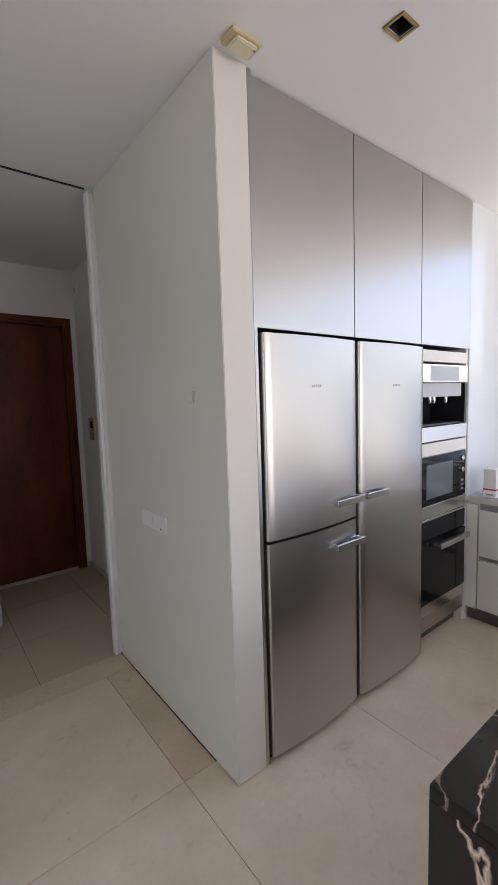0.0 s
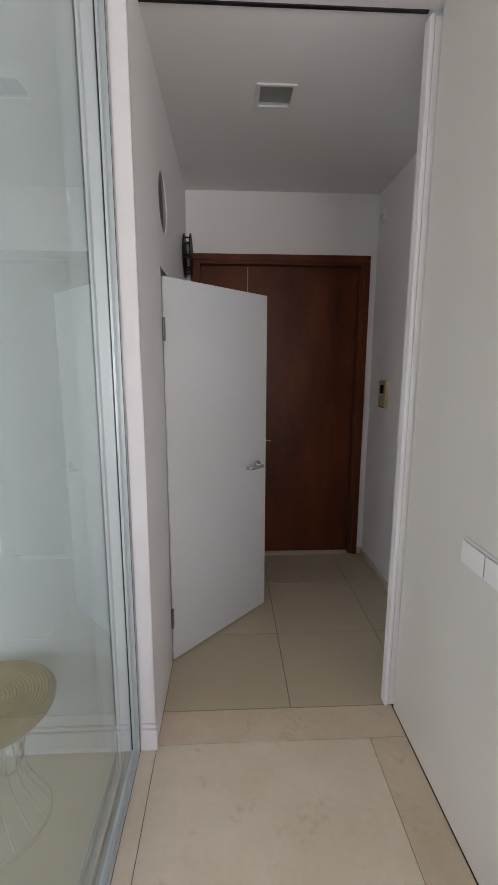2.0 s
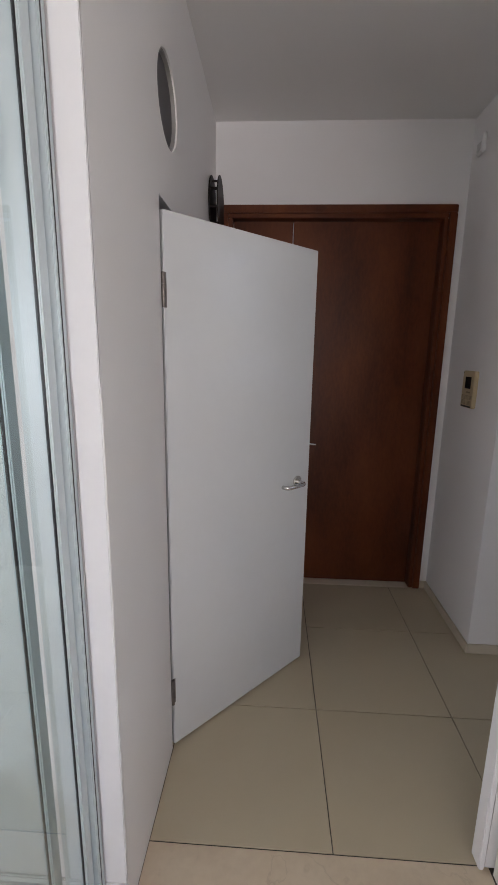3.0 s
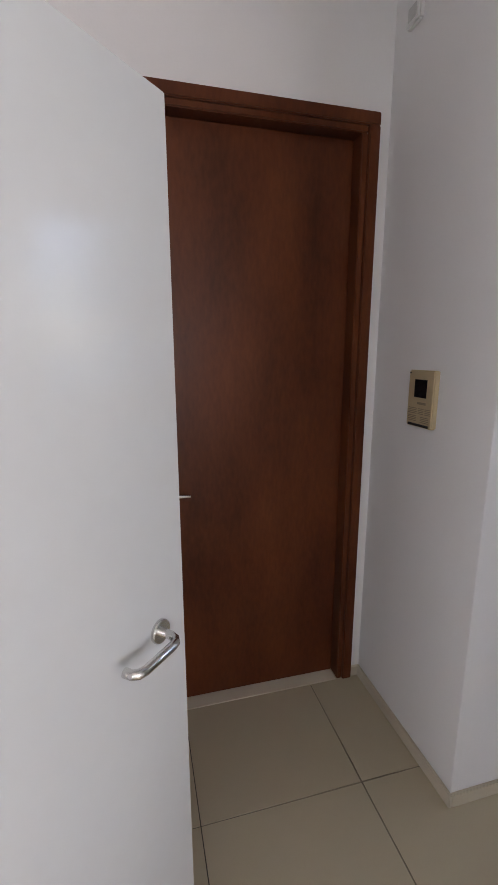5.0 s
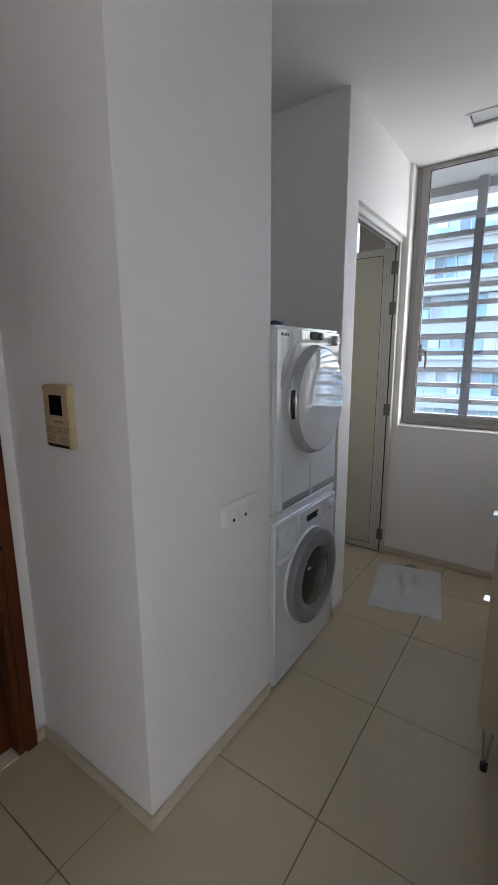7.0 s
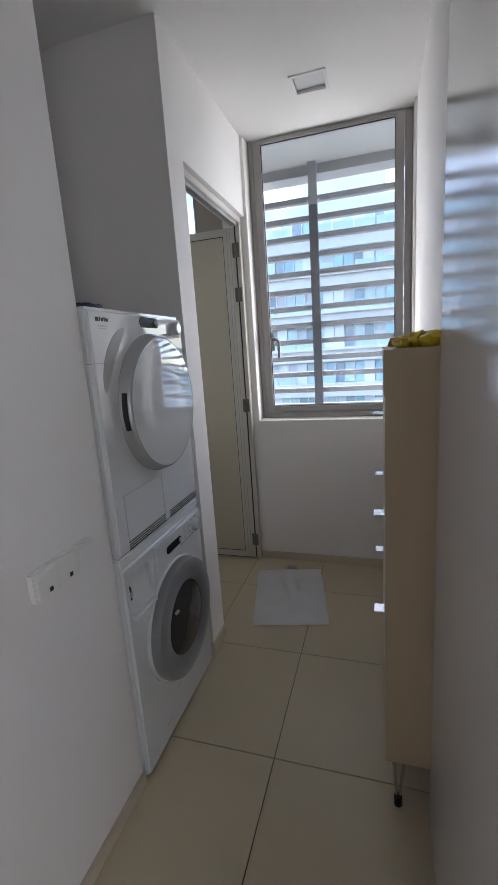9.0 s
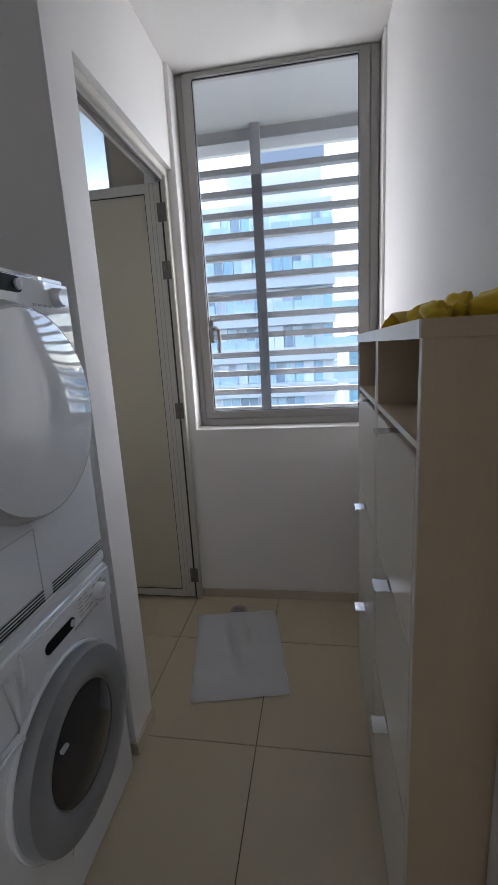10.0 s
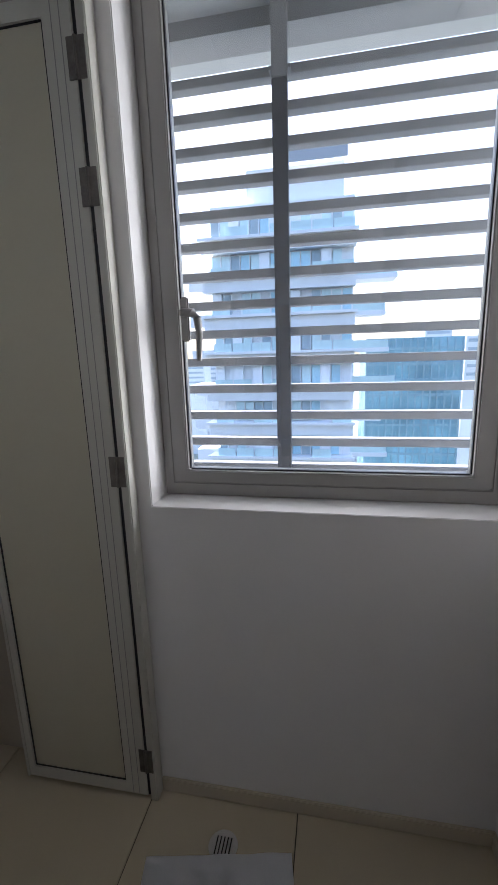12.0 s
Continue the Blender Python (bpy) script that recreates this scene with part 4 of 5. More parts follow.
boxes("drawer_lip", APPL, dw, (WX0 + 0.034, WX0 + 0.180, WY - 0.016, WY + 0.01, 0.640, 0.660), bevel=0.006, seg=3)
# porthole door
DX, DZ = 2.775, 0.468
bm = bmesh.new()
round_front(bm, DX, DZ, [(0.256, 0.0), (0.256, 0.008), (0.252, 0.012), (0.248, 0.012)])
door = part("door_surround", bm, APPL, wm, "white ring round the door", smooth=True)
bm = bmesh.new()
round_front(bm, DX, DZ, [(0.245, 0.0), (0.248, 0.03), (0.240, 0.048), (0.215, 0.056), (0.165, 0.050), (0.155, 0.040), (0.0, 0.036)])
part("door_ring", bm, mat("grey_satin_ring", (0.27, 0.285, 0.30), 0.28, metal=0.25, var=0.03, bump=0.0), door, "silver grey door ring", smooth=True)
bm = bmesh.new()
round_front(bm, DX, DZ, [(0.152, 0.035), (0.150, 0.043), (0.11, 0.056), (0.05, 0.061), (0.0, 0.062)])
part("bowl", bm, DRUM, door, "dark glass bowl", smooth=True)
boxes("grip", SILVERP, door, (DX - 0.118, DX - 0.09, WY - 0.062, WY - 0.05, DZ + 0.08, DZ + 0.091), bevel=0.003)
for x, z in ((2.72, 0.155), (2.61, 0.075)):
    bm = bmesh.new()
    tube(bm, [(x + 0.02 * math.cos(a), WY - 0.0006, z + 0.014 * math.sin(a)) for a in [math.pi * k / 8 for k in range(9)]], 0.0013, 6)
    part("cap_mark", bm, SILVERP, wm)
settle_parts(wm)
wm.location.x -= 0.025

dr = thing("tumble_dryer", (WC, 4.34, 0.855), "white tumble dryer stacked on the washing machine", "tumble dryer")
boxes("stacking_frame", APPL, dr, (WX0 + 0.002, WX1 - 0.002, WY + 0.004, 4.64, 0.853, 0.888), bevel=0.006)
boxes("body", APPL, dr, (WX0, WX1, WY, 4.66, 0.89, 1.706), bevel=0.014, seg=3)
boxes("panel_joint", SILVERP, dr, (WX0 - 0.0008, WX0 + 0.10, WY - 0.0008, WY + 0.3, 1.535, 1.5375), bevel=0)
EX, EZ = 2.795, 1.372
bm = bmesh.new()
round_front(bm, EX, EZ, [(0.260, 0.0), (0.260, 0.004), (0.256, 0.009), (0.250, 0.032), (0.246, 0.040), (0.242, 0.043), (0.238, 0.042)])
dd = part("door_rim", bm, mat("satin_grey_rim", (0.50, 0.52, 0.54), 0.15, metal=0.4, var=0.02, bump=0.0), dr, "satin grey rim round the door", smooth=True)
bm = bmesh.new()
round_front(bm, EX, EZ, [(0.241, 0.038), (0.240, 0.043), (0.233, 0.0455), (0.12, 0.0465), (0.0, 0.047)])
part("door", bm, APPL, dd, "smooth white door disc", smooth=True)
bm = bmesh.new()
for k in range(9):
    a0 = math.pi - 0.22 + 0.44 * k / 8
    tube(bm, [(EX + 0.250 * math.cos(a0 - 0.03), WY - 0.02, EZ + 0.250 * math.sin(a0 - 0.03)), (EX + 0.250 * math.cos(a0 + 0.03), WY - 0.02, EZ + 0.250 * math.sin(a0 + 0.03))], 0.010, 8)
part("door_grip", bm, DARK, dd, "dark finger grip")
bm = bmesh.new()
arc = []
for k in range(17):
    a0 = 2.12 + 0.80 * k / 16
    w = 0.024 * math.sin(math.pi * min(1, max(0, k / 16))) ** 0.5
    arc.append([bm.verts.new((EX + (0.322 + q * w) * math.cos(a0), yy, EZ + (0.322 + q * w) * math.sin(a0))) for yy in (WY - 0.0015, WY + 0.001) for q in (-1, 1)])
for u, v in zip(arc, arc[1:]):
    for i, j in ((0, 1), (1, 3), (3, 2), (2, 0)):
        bm.faces.new((u[i], u[j], v[j], v[i]))
part("grip_recess", bm, SILVERP, dr, "grey crescent beside the door")
boxes("badge", DARK, dr, (2.475, 2.492, WY - 0.0008, WY, 1.664, 1.676), (2.495, 2.500, WY - 0.0008, WY, 1.664, 1.676), (2.504, 2.516, WY - 0.0008, WY, 1.664, 1.674), (2.519, 2.524, WY - 0.0008, WY, 1.664, 1.677), (2.528, 2.54, WY - 0.0008, WY, 1.664, 1.674), bevel=0)
boxes("small_print", SILVERP, dr, (2.485, 2.53, WY - 0.0008, WY, 1.648, 1.652), (2.488, 2.527, WY - 0.0008, WY, 1.640, 1.643), bevel=0)
pill("display", LCD, dr, 2.732, 2.868, 1.653, 1.690, WY - 0.003, WY, "dark display window")
bm = bmesh.new()
lathe(bm, [(0.026, 0), (0.024, -0.02), (0.020, -0.026), (0.0, -0.026)], (3.0, WY, 1.655), 'y', 28)
part("dial", bm, APPL, dr, "white programme dial", smooth=True)
bm = bmesh.new()
lathe(bm, [(0.013, 0), (0.013, -0.006), (0.0, -0.008)], (2.850, WY - 0.003, 1.672), 'y', 20)
part("start_button", bm, SILVERP, dr, smooth=True)
for k in range(4):
    boxes("button", SILVERP, dr, (2.90 + 0.022 * k, 2.913 + 0.022 * k, WY - 0.003, WY, 1.628, 1.634), bevel=0.0006)
bm = bmesh.new()
sheet(bm, 'y', WY - 0.0015, WY + 0.0005, (2.498, 2.765), (0.93, 1.095), [(2.5005, 2.7625, 0.9325, 1.0925)])
part("filter_flap", bm, SILVERP, dr, "outline of the filter flap")
for xa, xb in ((2.498, 2.765), (2.80, 3.062)):
    for k in range(4):
        boxes("grille_slot", DARK, dr, (xa, xb, WY - 0.0009, WY + 0.001, 0.899 + 0.0085 * k, 0.9028 + 0.0085 * k), bevel=0)
settle_parts(dr)
dr.location.x -= 0.025

hs = thing("coiled_hose", (2.55, 4.12, 1.706), "dark blue coiled hose lying on the dryer", "hose")
bm = bmesh.new()
pts = []
for k in range(60):
    a = k * 0.33
    pts.append((2.56 + (0.06 + 0.012 * math.sin(a * 0.37)) * math.cos(a), 4.15 + 0.05 * math.sin(a), 1.714 + 0.006 * (1 + math.sin(k * 0.9))))
tube(bm, pts, 0.006, 8)
part("coil", bm, BLUEC, hs, smooth=True)
settle_parts(hs)

# supply pipe and floor trap at the niche
pp = thing("drain_pipe", (3.08, 4.2, 0), "grey drain pipe beside the washing machine", "pipe")
bm = bmesh.new()
tube(bm, [(3.08, 4.075, 0.0), (3.08, 4.075, 0.045), (3.08, 4.10, 0.07), (3.08, 4.4, 0.09)], 0.018, 14)
part("pipe", bm, SILVERP, pp, smooth=True)
settle_parts(pp)

# ---- window ----
WXA, WXB = 4.312, 4.372
wn = thing("window", (4.29, 3.52, 1.06), "tall grey aluminium casement window with clear glass", "window")
bm = bmesh.new()
sheet(bm, 'x', WXA, WXB, (3.014, 4.028), (1.056, CZ + 0.03), [(3.058, 3.996, 1.098, 2.868)])
part("outer_frame", bm, ALU, wn, "grey aluminium outer frame", bevel=0.003)
bm = bmesh.new()
sheet(bm, 'x', WXA - 0.012, WXB - 0.008, (3.062, 3.992), (1.102, 2.866), [(3.112, 3.944, 1.140, 2.842)])
sash = part("sash", bm, ALU, wn, "grey aluminium sash", bevel=0.004)
bm = bmesh.new()
sheet(bm, 'x', WXA + 0.006, WXA + 0.016, (3.108, 3.948), (1.136, 2.846), [(3.116, 3.940, 1.144, 2.838)])
part("gasket", bm, DARK, sash)
bm = bmesh.new()
box(bm, WXA + 0.02, WXA + 0.026, 3.106, 3.950, 1.134, 2.848)
gp = part("pane", bm, PANE, sash)
gp.visible_shadow = False
hb = boxes("handle_base", HGREY, sash, (WXA - 0.026, WXA - 0.012, 3.910, 3.934, 1.535, 1.66), bevel=0.004, label="grey handle plate")
bm = bmesh.new()
tube(bm, [(WXA - 0.02, 3.922, 1.615), (WXA - 0.045, 3.922, 1.615), (WXA - 0.055, 3.915, 1.615), (WXA - 0.058, 3.888, 1.612), (WXA - 0.058, 3.874, 1.596), (WXA - 0.058, 3.870, 1.555), (WXA - 0.056, 3.875, 1.48)], [0.011, 0.011, 0.012, 0.013, 0.012, 0.010, 0.008], 12)
part("handle", bm, HGREY, hb, "dark grey lever handle", smooth=True)
settle_parts(wn)
skirting("trim_window_sill", [(4.196, 4.312, 3.012, 4.030, 1.046, 1.0555)], WALL, "painted sill of the window", 0.002)

bw = thing("bathroom_window", (4.29, 4.8, 2.25), "frosted bathroom window in a grey frame", "window")
bm = bmesh.new()
sheet(bm, 'x', 4.27, 4.32, (4.40, 5.2), (2.25, 2.82), [(4.425, 5.175, 2.28, 2.795)])
part("frame", bm, ALU, bw, bevel=0.002)
bm = bmesh.new()
box(bm, 4.29, 4.296, 4.42, 5.18, 2.276, 2.80)
fp = part("pane", bm, FROST, bw, "bright frosted pane")
fp.visible_shadow = False
settle_parts(bw)

# ---- bi-fold door to the bathroom ----
bf = thing("bifold_door", (4.2, 4.14, 0), "cream aluminium bi-fold door folded open in the doorway", "folding door")
CREAMA = mat("cream_aluminium", (0.58, 0.565, 0.51), 0.4, metal=0.15, var=0.03)
CREAMP = mat("cream_door_panel", (0.56, 0.525, 0.41), 0.45, var=0.02, fine=90, bump=0.004)
bm = bmesh.new()
for b in ((3.2835, 3.312, 4.085, 4.135, 0, 2.36), (4.150, 4.1985, 4.073, 4.099, 0, 2.36), (3.2835, 4.1985, 4.073, 4.135, 2.362, 2.3985)):
    box(bm, *b)
part("door_frame", bm, CREAMA, bf, bevel=0.003)
boxes("track", ALU, bf, (3.30, 4.15, 4.088, 4.094, 2.34, 2.361), (3.30, 4.15, 4.118, 4.124, 2.34, 2.361), bevel=0.001)
# black strip that paints the shade in the slit beside the leaf
boxes("hinge_slit_shade", DARK, bf, (4.1545, 4.172, 4.0992, 4.1088, 0.02, 2.34), bevel=0)


def bifold_leaf(x0, x1, y0, y1, z0, z1):
    """Aluminium leaf with a broad stile by the hinges, a slim one at the free edge and a plain infill."""
    a, b, r = 0.078, 0.026, 0.046
    bm = bmesh.new()
    sheet(bm, 'x', x0, x1, (y0, y1), (z0, z1), [(y0 + a, y1 - b, z0 + r, z1 - r)])
    lf = part("leaf_frame", bm, CREAMA, bf, bevel=0.002)
    bm = bmesh.new()
    box(bm, x0 + 0.007, x1 - 0.007, y0 + a + 0.002, y1 - b - 0.002, z0 + r + 0.002, z1 - r - 0.002)
    part("infill", bm, CREAMP, lf, "plain cream infill panel")
    bm = bmesh.new()
    sheet(bm, 'x', x0 + 0.004, x0 + 0.0069, (y0 + a, y1 - b), (z0 + r, z1 - r), [(y0 + a + 0.004, y1 - b - 0.004, z0 + r + 0.004, z1 - r - 0.004)])
    part("gasket", bm, DARK, lf, "thin dark glazing gasket")
    for y in (y0 + 0.030, y0 + 0.052):
        boxes("groove", HGREY, lf, (x0 - 0.0006, x0 + 0.002, y - 0.0011, y + 0.0011, z0 + 0.004, z1 - 0.004), bevel=0, label="dark joint line")
    boxes("edge_cap", CREAMA, lf, (x0 - 0.004, x1 + 0.002, y1, y1 + 0.010, z0 - 0.002, z1), bevel=0.002, label="pale cap on the free edge")
    boxes("bottom_seal", DARK, lf, (x0 + 0.008, x1 - 0.008, y0 + 0.01, y1 - 0.01, z0 - 0.008, z0 - 0.0005), bevel=0)


bifold_leaf(4.150, 4.178, 4.109, 4.566, 0.018, 2.335)
for z in (0.165, 1.175, 1.917, 2.195):
    h = boxes("hinge", HINGE, bf, (4.1465, 4.1495, 4.080, 4.101, z - 0.045, z + 0.045), (4.1465, 4.1495, 4.106, 4.127, z - 0.045, z + 0.045), bevel=0.0006, label="grey steel hinge")
    bm = bmesh.new()
    tube(bm, [(4.146, 4.1035, z - 0.045), (4.146, 4.1035, z + 0.045)], 0.0045, 10)
    part("knuckle", bm, HINGE, h, smooth=True)
settle_parts(bf)

# ---- shoe cabinets ----


def shoe_cabinet(x0, x1):
    t = thing("shoe_cabinet", ((x0 + x1) / 2, 3.1, 0), "tall slim cream shoe cabinet with tip-out fronts on metal legs", "cabinet", "slim shoe cabinets")
    yb, yf = 3.013, 3.19
    for b in ((x0, x0 + 0.018, yb, yf, 0.20, 1.495), (x1 - 0.018, x1, yb, yf, 0.20, 1.495)):
        boxes("side_panel", BEIGE, t, b, label="beige side panel", bevel=0.001)
    boxes("back_panel", BEIGE, t, (x0 + 0.018, x1 - 0.018, yb, yb + 0.006, 0.20, 1.495), bevel=0)
    boxes("bottom_panel", BEIGE, t, (x0 + 0.018, x1 - 0.018, yb + 0.006, yf, 0.20, 0.218), bevel=0)
    boxes("shelf", BEIGE, t, (x0 + 0.018, x1 - 0.018, yb + 0.006, yf - 0.002, 1.331, 1.343), bevel=0.001)
    boxes("top", BEIGE, t, (x0 - 0.002, x1 + 0.002, yb, yf + 0.004, 1.4952, 1.522), bevel=0.001)
    boxes("top_edge", WHITEP, t, (x0 - 0.0022, x1 + 0.0022, yf + 0.004, yf + 0.007, 1.4952, 1.5222), bevel=0.001, label="chalk-white worn front edge")
    boxes("edge_strip", CREAMF, t, (x0, x0 + 0.018, yf, yf + 0.002, 0.20, 1.495), (x1 - 0.018, x1, yf, yf + 0.002, 0.20, 1.495), bevel=0.0005)
    boxes("shelf_edge", CREAMF, t, (x0 + 0.018, x1 - 0.018, yf - 0.002, yf + 0.001, 1.331, 1.3435), bevel=0.0005, label="pale shelf edge")
    for x in (x0 + 0.12, x1 - 0.12):
        bm = bmesh.new()
        lathe(bm, [(0.0, 0.0), (0.014, 0.0), (0.014, 0.002), (0.0, 0.002)], (x, yb + 0.006, 1.44), 'y', 20)
        part("cable_hole", bm, DARK, t)
    for z0, z1 in ((0.98, 1.318), (0.615, 0.972), (0.215, 0.607)):
        f = boxes("flap", CREAMF, t, (x0 + 0.02, x1 - 0.02, yf - 0.016, yf + 0.002, z0, z1), bevel=0.002)
        c = (x0 + x1) / 2
        hm = boxes("tab_handle", STEELH, f, (c - 0.025, c + 0.025, yf - 0.01, yf + 0.036, z1 - 0.0005, z1 + 0.0015), bevel=0.0008, label="bent metal tab handle")
        boxes("tab_plate", STEELH, hm, (c - 0.025, c + 0.025, yf + 0.0345, yf + 0.036, z1 - 0.007, z1 - 0.0005), bevel=0.0006)
    for x in (x0 + 0.03, x1 - 0.03):
        bm = bmesh.new()
        tube(bm, [(x + 0.012, 3.168, 0.20), (x, 3.154, 0.03), (x, 3.146, 0.03), (x - 0.012, 3.13, 0.20)], 0.005, 10)
        lg = part("hairpin_leg", bm, STEELH, t, smooth=True)
        bm = bmesh.new()
        lathe(bm, [(0.014, 0.0), (0.014, 0.032), (0.008, 0.036)], (x, 3.15, 0), 'z', 14)
        part("foot", bm, DARK, lg, smooth=True)
    settle_parts(t)
    return t


shoe_cabinet(2.505, 2.975)
shoe_cabinet(2.982, 3.452)

# yellow bag and gloves on top
yg = thing("yellow_gloves", (2.72, 3.1, 1.522), "crumpled yellow rubber gloves lying on the shoe cabinet", "gloves")
for k, (cx, cy, sx, sy, sz, rz) in enumerate(((2.60, 3.065, 0.045, 0.03, 0.024, 0.4), (2.66, 3.10, 0.05, 0.028, 0.026, -0.5), (2.72, 3.13, 0.042, 0.024, 0.022, 0.8), (2.75, 3.08, 0.05, 0.03, 0.022, 1.2), (2.62, 3.145, 0.035, 0.022, 0.018, 0.2), (2.69, 3.055, 0.04, 0.022, 0.02, -0.9))):
    bm = bmesh.new()
    bmesh.ops.create_icosphere(bm, subdivisions=4, radius=1)
    R = Matrix.Rotation(rz, 3, 'Z')
    for v in bm.verts:
        p = v.co.copy()
        d = 1 + 0.28 * noise.noise(p * 1.4 + Vector((k * 5, 0, 0))) + 0.10 * noise.noise(p * 3.0 + Vector((0, k * 3, 0))) - 0.08 * abs(noise.noise(p * 5 + Vector((k, k * 3, 1))))
        q = R @ Vector((p.x * sx * d, p.y * sy * d, 0))
        v.co = (cx + q.x, cy + q.y, 1.523 + max(0.0, (p.z + 0.72) * sz * d))
    part("glove_lump", bm, YCLOTH, yg, smooth=True)
bm = bmesh.new()
N = 14
grid = [[None] * (N + 1) for _ in range(N + 1)]
for i in range(N + 1):
    for j in range(N + 1):
        u, w = i / N, j / N
        x = 2.80 + 0.20 * u + 0.03 * w
        y = 3.03 + 0.13 * w + 0.02 * u
        z = 1.5235 + 0.045 * max(0, (1 - abs(2 * u - 0.9))) * (1 - 0.5 * w) + 0.008 * (noise.noise(Vector((x * 22, y * 22, 0))) + 1) * u * (1 - u) * 4
        grid[i][j] = bm.verts.new((x, y, z))
for i in range(N):
    for j in range(N):
        bm.faces.new((grid[i][j], grid[i + 1][j], grid[i + 1][j + 1], grid[i][j + 1]))
bmesh.ops.solidify(bm, geom=bm.faces[:], thickness=-0.0012)
part("cuff", bm, YCLOTH, yg, "folded yellow cuff", smooth=True)
settle_parts(yg)

# wall hatch beyond the cabinets
wh = thing("wall_hatch", (3.78, 3.0, 0.68), "dark brown access hatch in a grey frame", "access panel")
bm = bmesh.new()
sheet(bm, 'y', 3.0, 3.012, (3.56, 4.015), (0.675, 1.075), [(3.585, 3.99, 0.70, 1.05)])
part("frame", bm, HGREY, wh, bevel=0.002)
boxes("door", HATCH, wh, (3.588, 3.987, 3.001, 3.007, 0.703, 1.047), bevel=0.001)
settle_parts(wh)

# ---- floor mat and drain ----
A, B, C, D = Vector((3.985, 4.043, 0)), Vector((4.069, 3.609, 0)), Vector((3.457, 3.483, 0)), Vector((3.362, 3.909, 0))
bm = bmesh.new()
NU, NV = 56, 40
g = []
for i in range(NU + 1):
    row = []
    for j in range(NV + 1):
        u, w = i / NU, j / NV
        p = D.lerp(A, u).lerp(C.lerp(B, u), w)
        fold = math.exp(-((w - 0.42 - 0.05 * math.sin(5 * u)) / 0.03) ** 2) * (0.02 if 0.25 < u < 0.95 else 0) * math.sin(math.pi * min(1, max(0, (u - 0.25) / 0.7)))
        fold += math.exp(-((w - 0.62 + 0.3 * (u - 0.7)) / 0.025) ** 2) * 0.013 * max(0, math.sin(math.pi * min(1, max(0, (u - 0.45) / 0.5))))
        n1 = 0.0035 * noise.noise(Vector((p.x * 9, p.y * 9, 0)))
        e = 0.006 * noise.noise(Vector((u * 4, w * 4, 3)))
        row.append(bm.verts.new((p.x + e, p.y + e, 0.0075 + fold + n1)))
    g.append(row)
for i in range(NU):
    for j in range(NV):
        bm.faces.new((g[i][j], g[i + 1][j], g[i + 1][j + 1], g[i][j + 1]))
bmesh.ops.solidify(bm, geom=bm.faces[:], thickness=0.006)
tagged(part("floor_mat", bm, TERRY, None, smooth=True), "creased white terry bath mat on the tiles", "mat")

fd = thing("floor_drain", (4.06, 3.82, 0), "round steel floor drain half under the mat", "floor drain")
bm = bmesh.new()
lathe(bm, [(0.0, 0.0), (0.046, 0.0), (0.046, 0.004), (0.04, 0.005), (0.036, 0.003), (0.0, 0.003)], (4.055, 3.82, 0.0), 'z', 32)
part("ring", bm, STEELH, fd, smooth=True)
for k in range(5):
    boxes("slot", DARK, fd, (4.029, 4.081, 3.796 + 0.011 * k, 3.800 + 0.011 * k, 0.003, 0.0036), bevel=0)
settle_parts(fd)

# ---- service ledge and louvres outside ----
# white soffit, its shade under the slab put into a grey base colour
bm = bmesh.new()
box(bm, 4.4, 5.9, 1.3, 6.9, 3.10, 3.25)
setting("ledge_ceiling", bm, mat("shaded_soffit_white", (0.34, 0.365, 0.385), 0.7, var=0.03), "white soffit over the service ledge, shade put into its grey colour")
bm = bmesh.new()
box(bm, 4.4, 6.5, 1.3, 6.9, -0.1, 0.3)
setting("ledge_floor", bm, COUNTER, "concrete floor of the service ledge")
bm = bmesh.new()
box(bm, 5.46, 5.645, 1.3, 6.9, 3.02, 3.10)
setting("ledge_beam", bm, LOUV, "painted edge beam over the louvres")
ls = thing("louvre_screen", (5.5, 3.6, 0.3), "grey aluminium louvre screen of horizontal slats", "louvre screen")
bm = bmesh.new()
prof = [(-0.036, 0.019), (-0.032, 0.0225), (0.032, 0.0225), (0.036, 0.019), (0.036, -0.019), (0.032, -0.0225), (-0.032, -0.0225), (-0.036, -0.019)]
LY0, LY1 = 1.7, 6.5
ends = [[bm.verts.new((5.496 + a, y, b)) for a, b in prof] for y in (LY0, LY1)]
for k in range(len(prof)):
    q = (k + 1) % len(prof)
    bm.faces.new((ends[0][k], ends[0][q], ends[1][q], ends[1][k]))
bm.faces.new(ends[0])
bm.faces.new(ends[1])
finish(bm)
me = bpy.data.meshes.new("slat")
bm.to_mesh(me)
bm.free()
me.materials.append(LOUV)
for k in range(14):
    s = new("slat", me)
    s.location = (0, 0, 0.83 + 0.1538 * k)
    s.parent = ls
# each post is dark up to 2.76 m and lighter grey above
for y0 in (3.725, 1.9, 5.5):
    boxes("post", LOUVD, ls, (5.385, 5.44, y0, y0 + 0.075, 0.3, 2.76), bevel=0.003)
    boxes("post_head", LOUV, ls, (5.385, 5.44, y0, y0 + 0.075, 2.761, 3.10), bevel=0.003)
    boxes("bracket", LOUV, ls, (5.40, 5.46, y0 - 0.014, y0 - 0.001, 2.80, 2.82), (5.40, 5.46, y0 + 0.076, y0 + 0.09, 2.80, 2.82), bevel=0.002)
settle_parts(ls)

# ---- city outside ----
bm = bmesh.new()
box(bm, 30, 4000, -3500, 3500, -92, -90)
setting("ground", bm, GROUND, "hazy city ground far below")


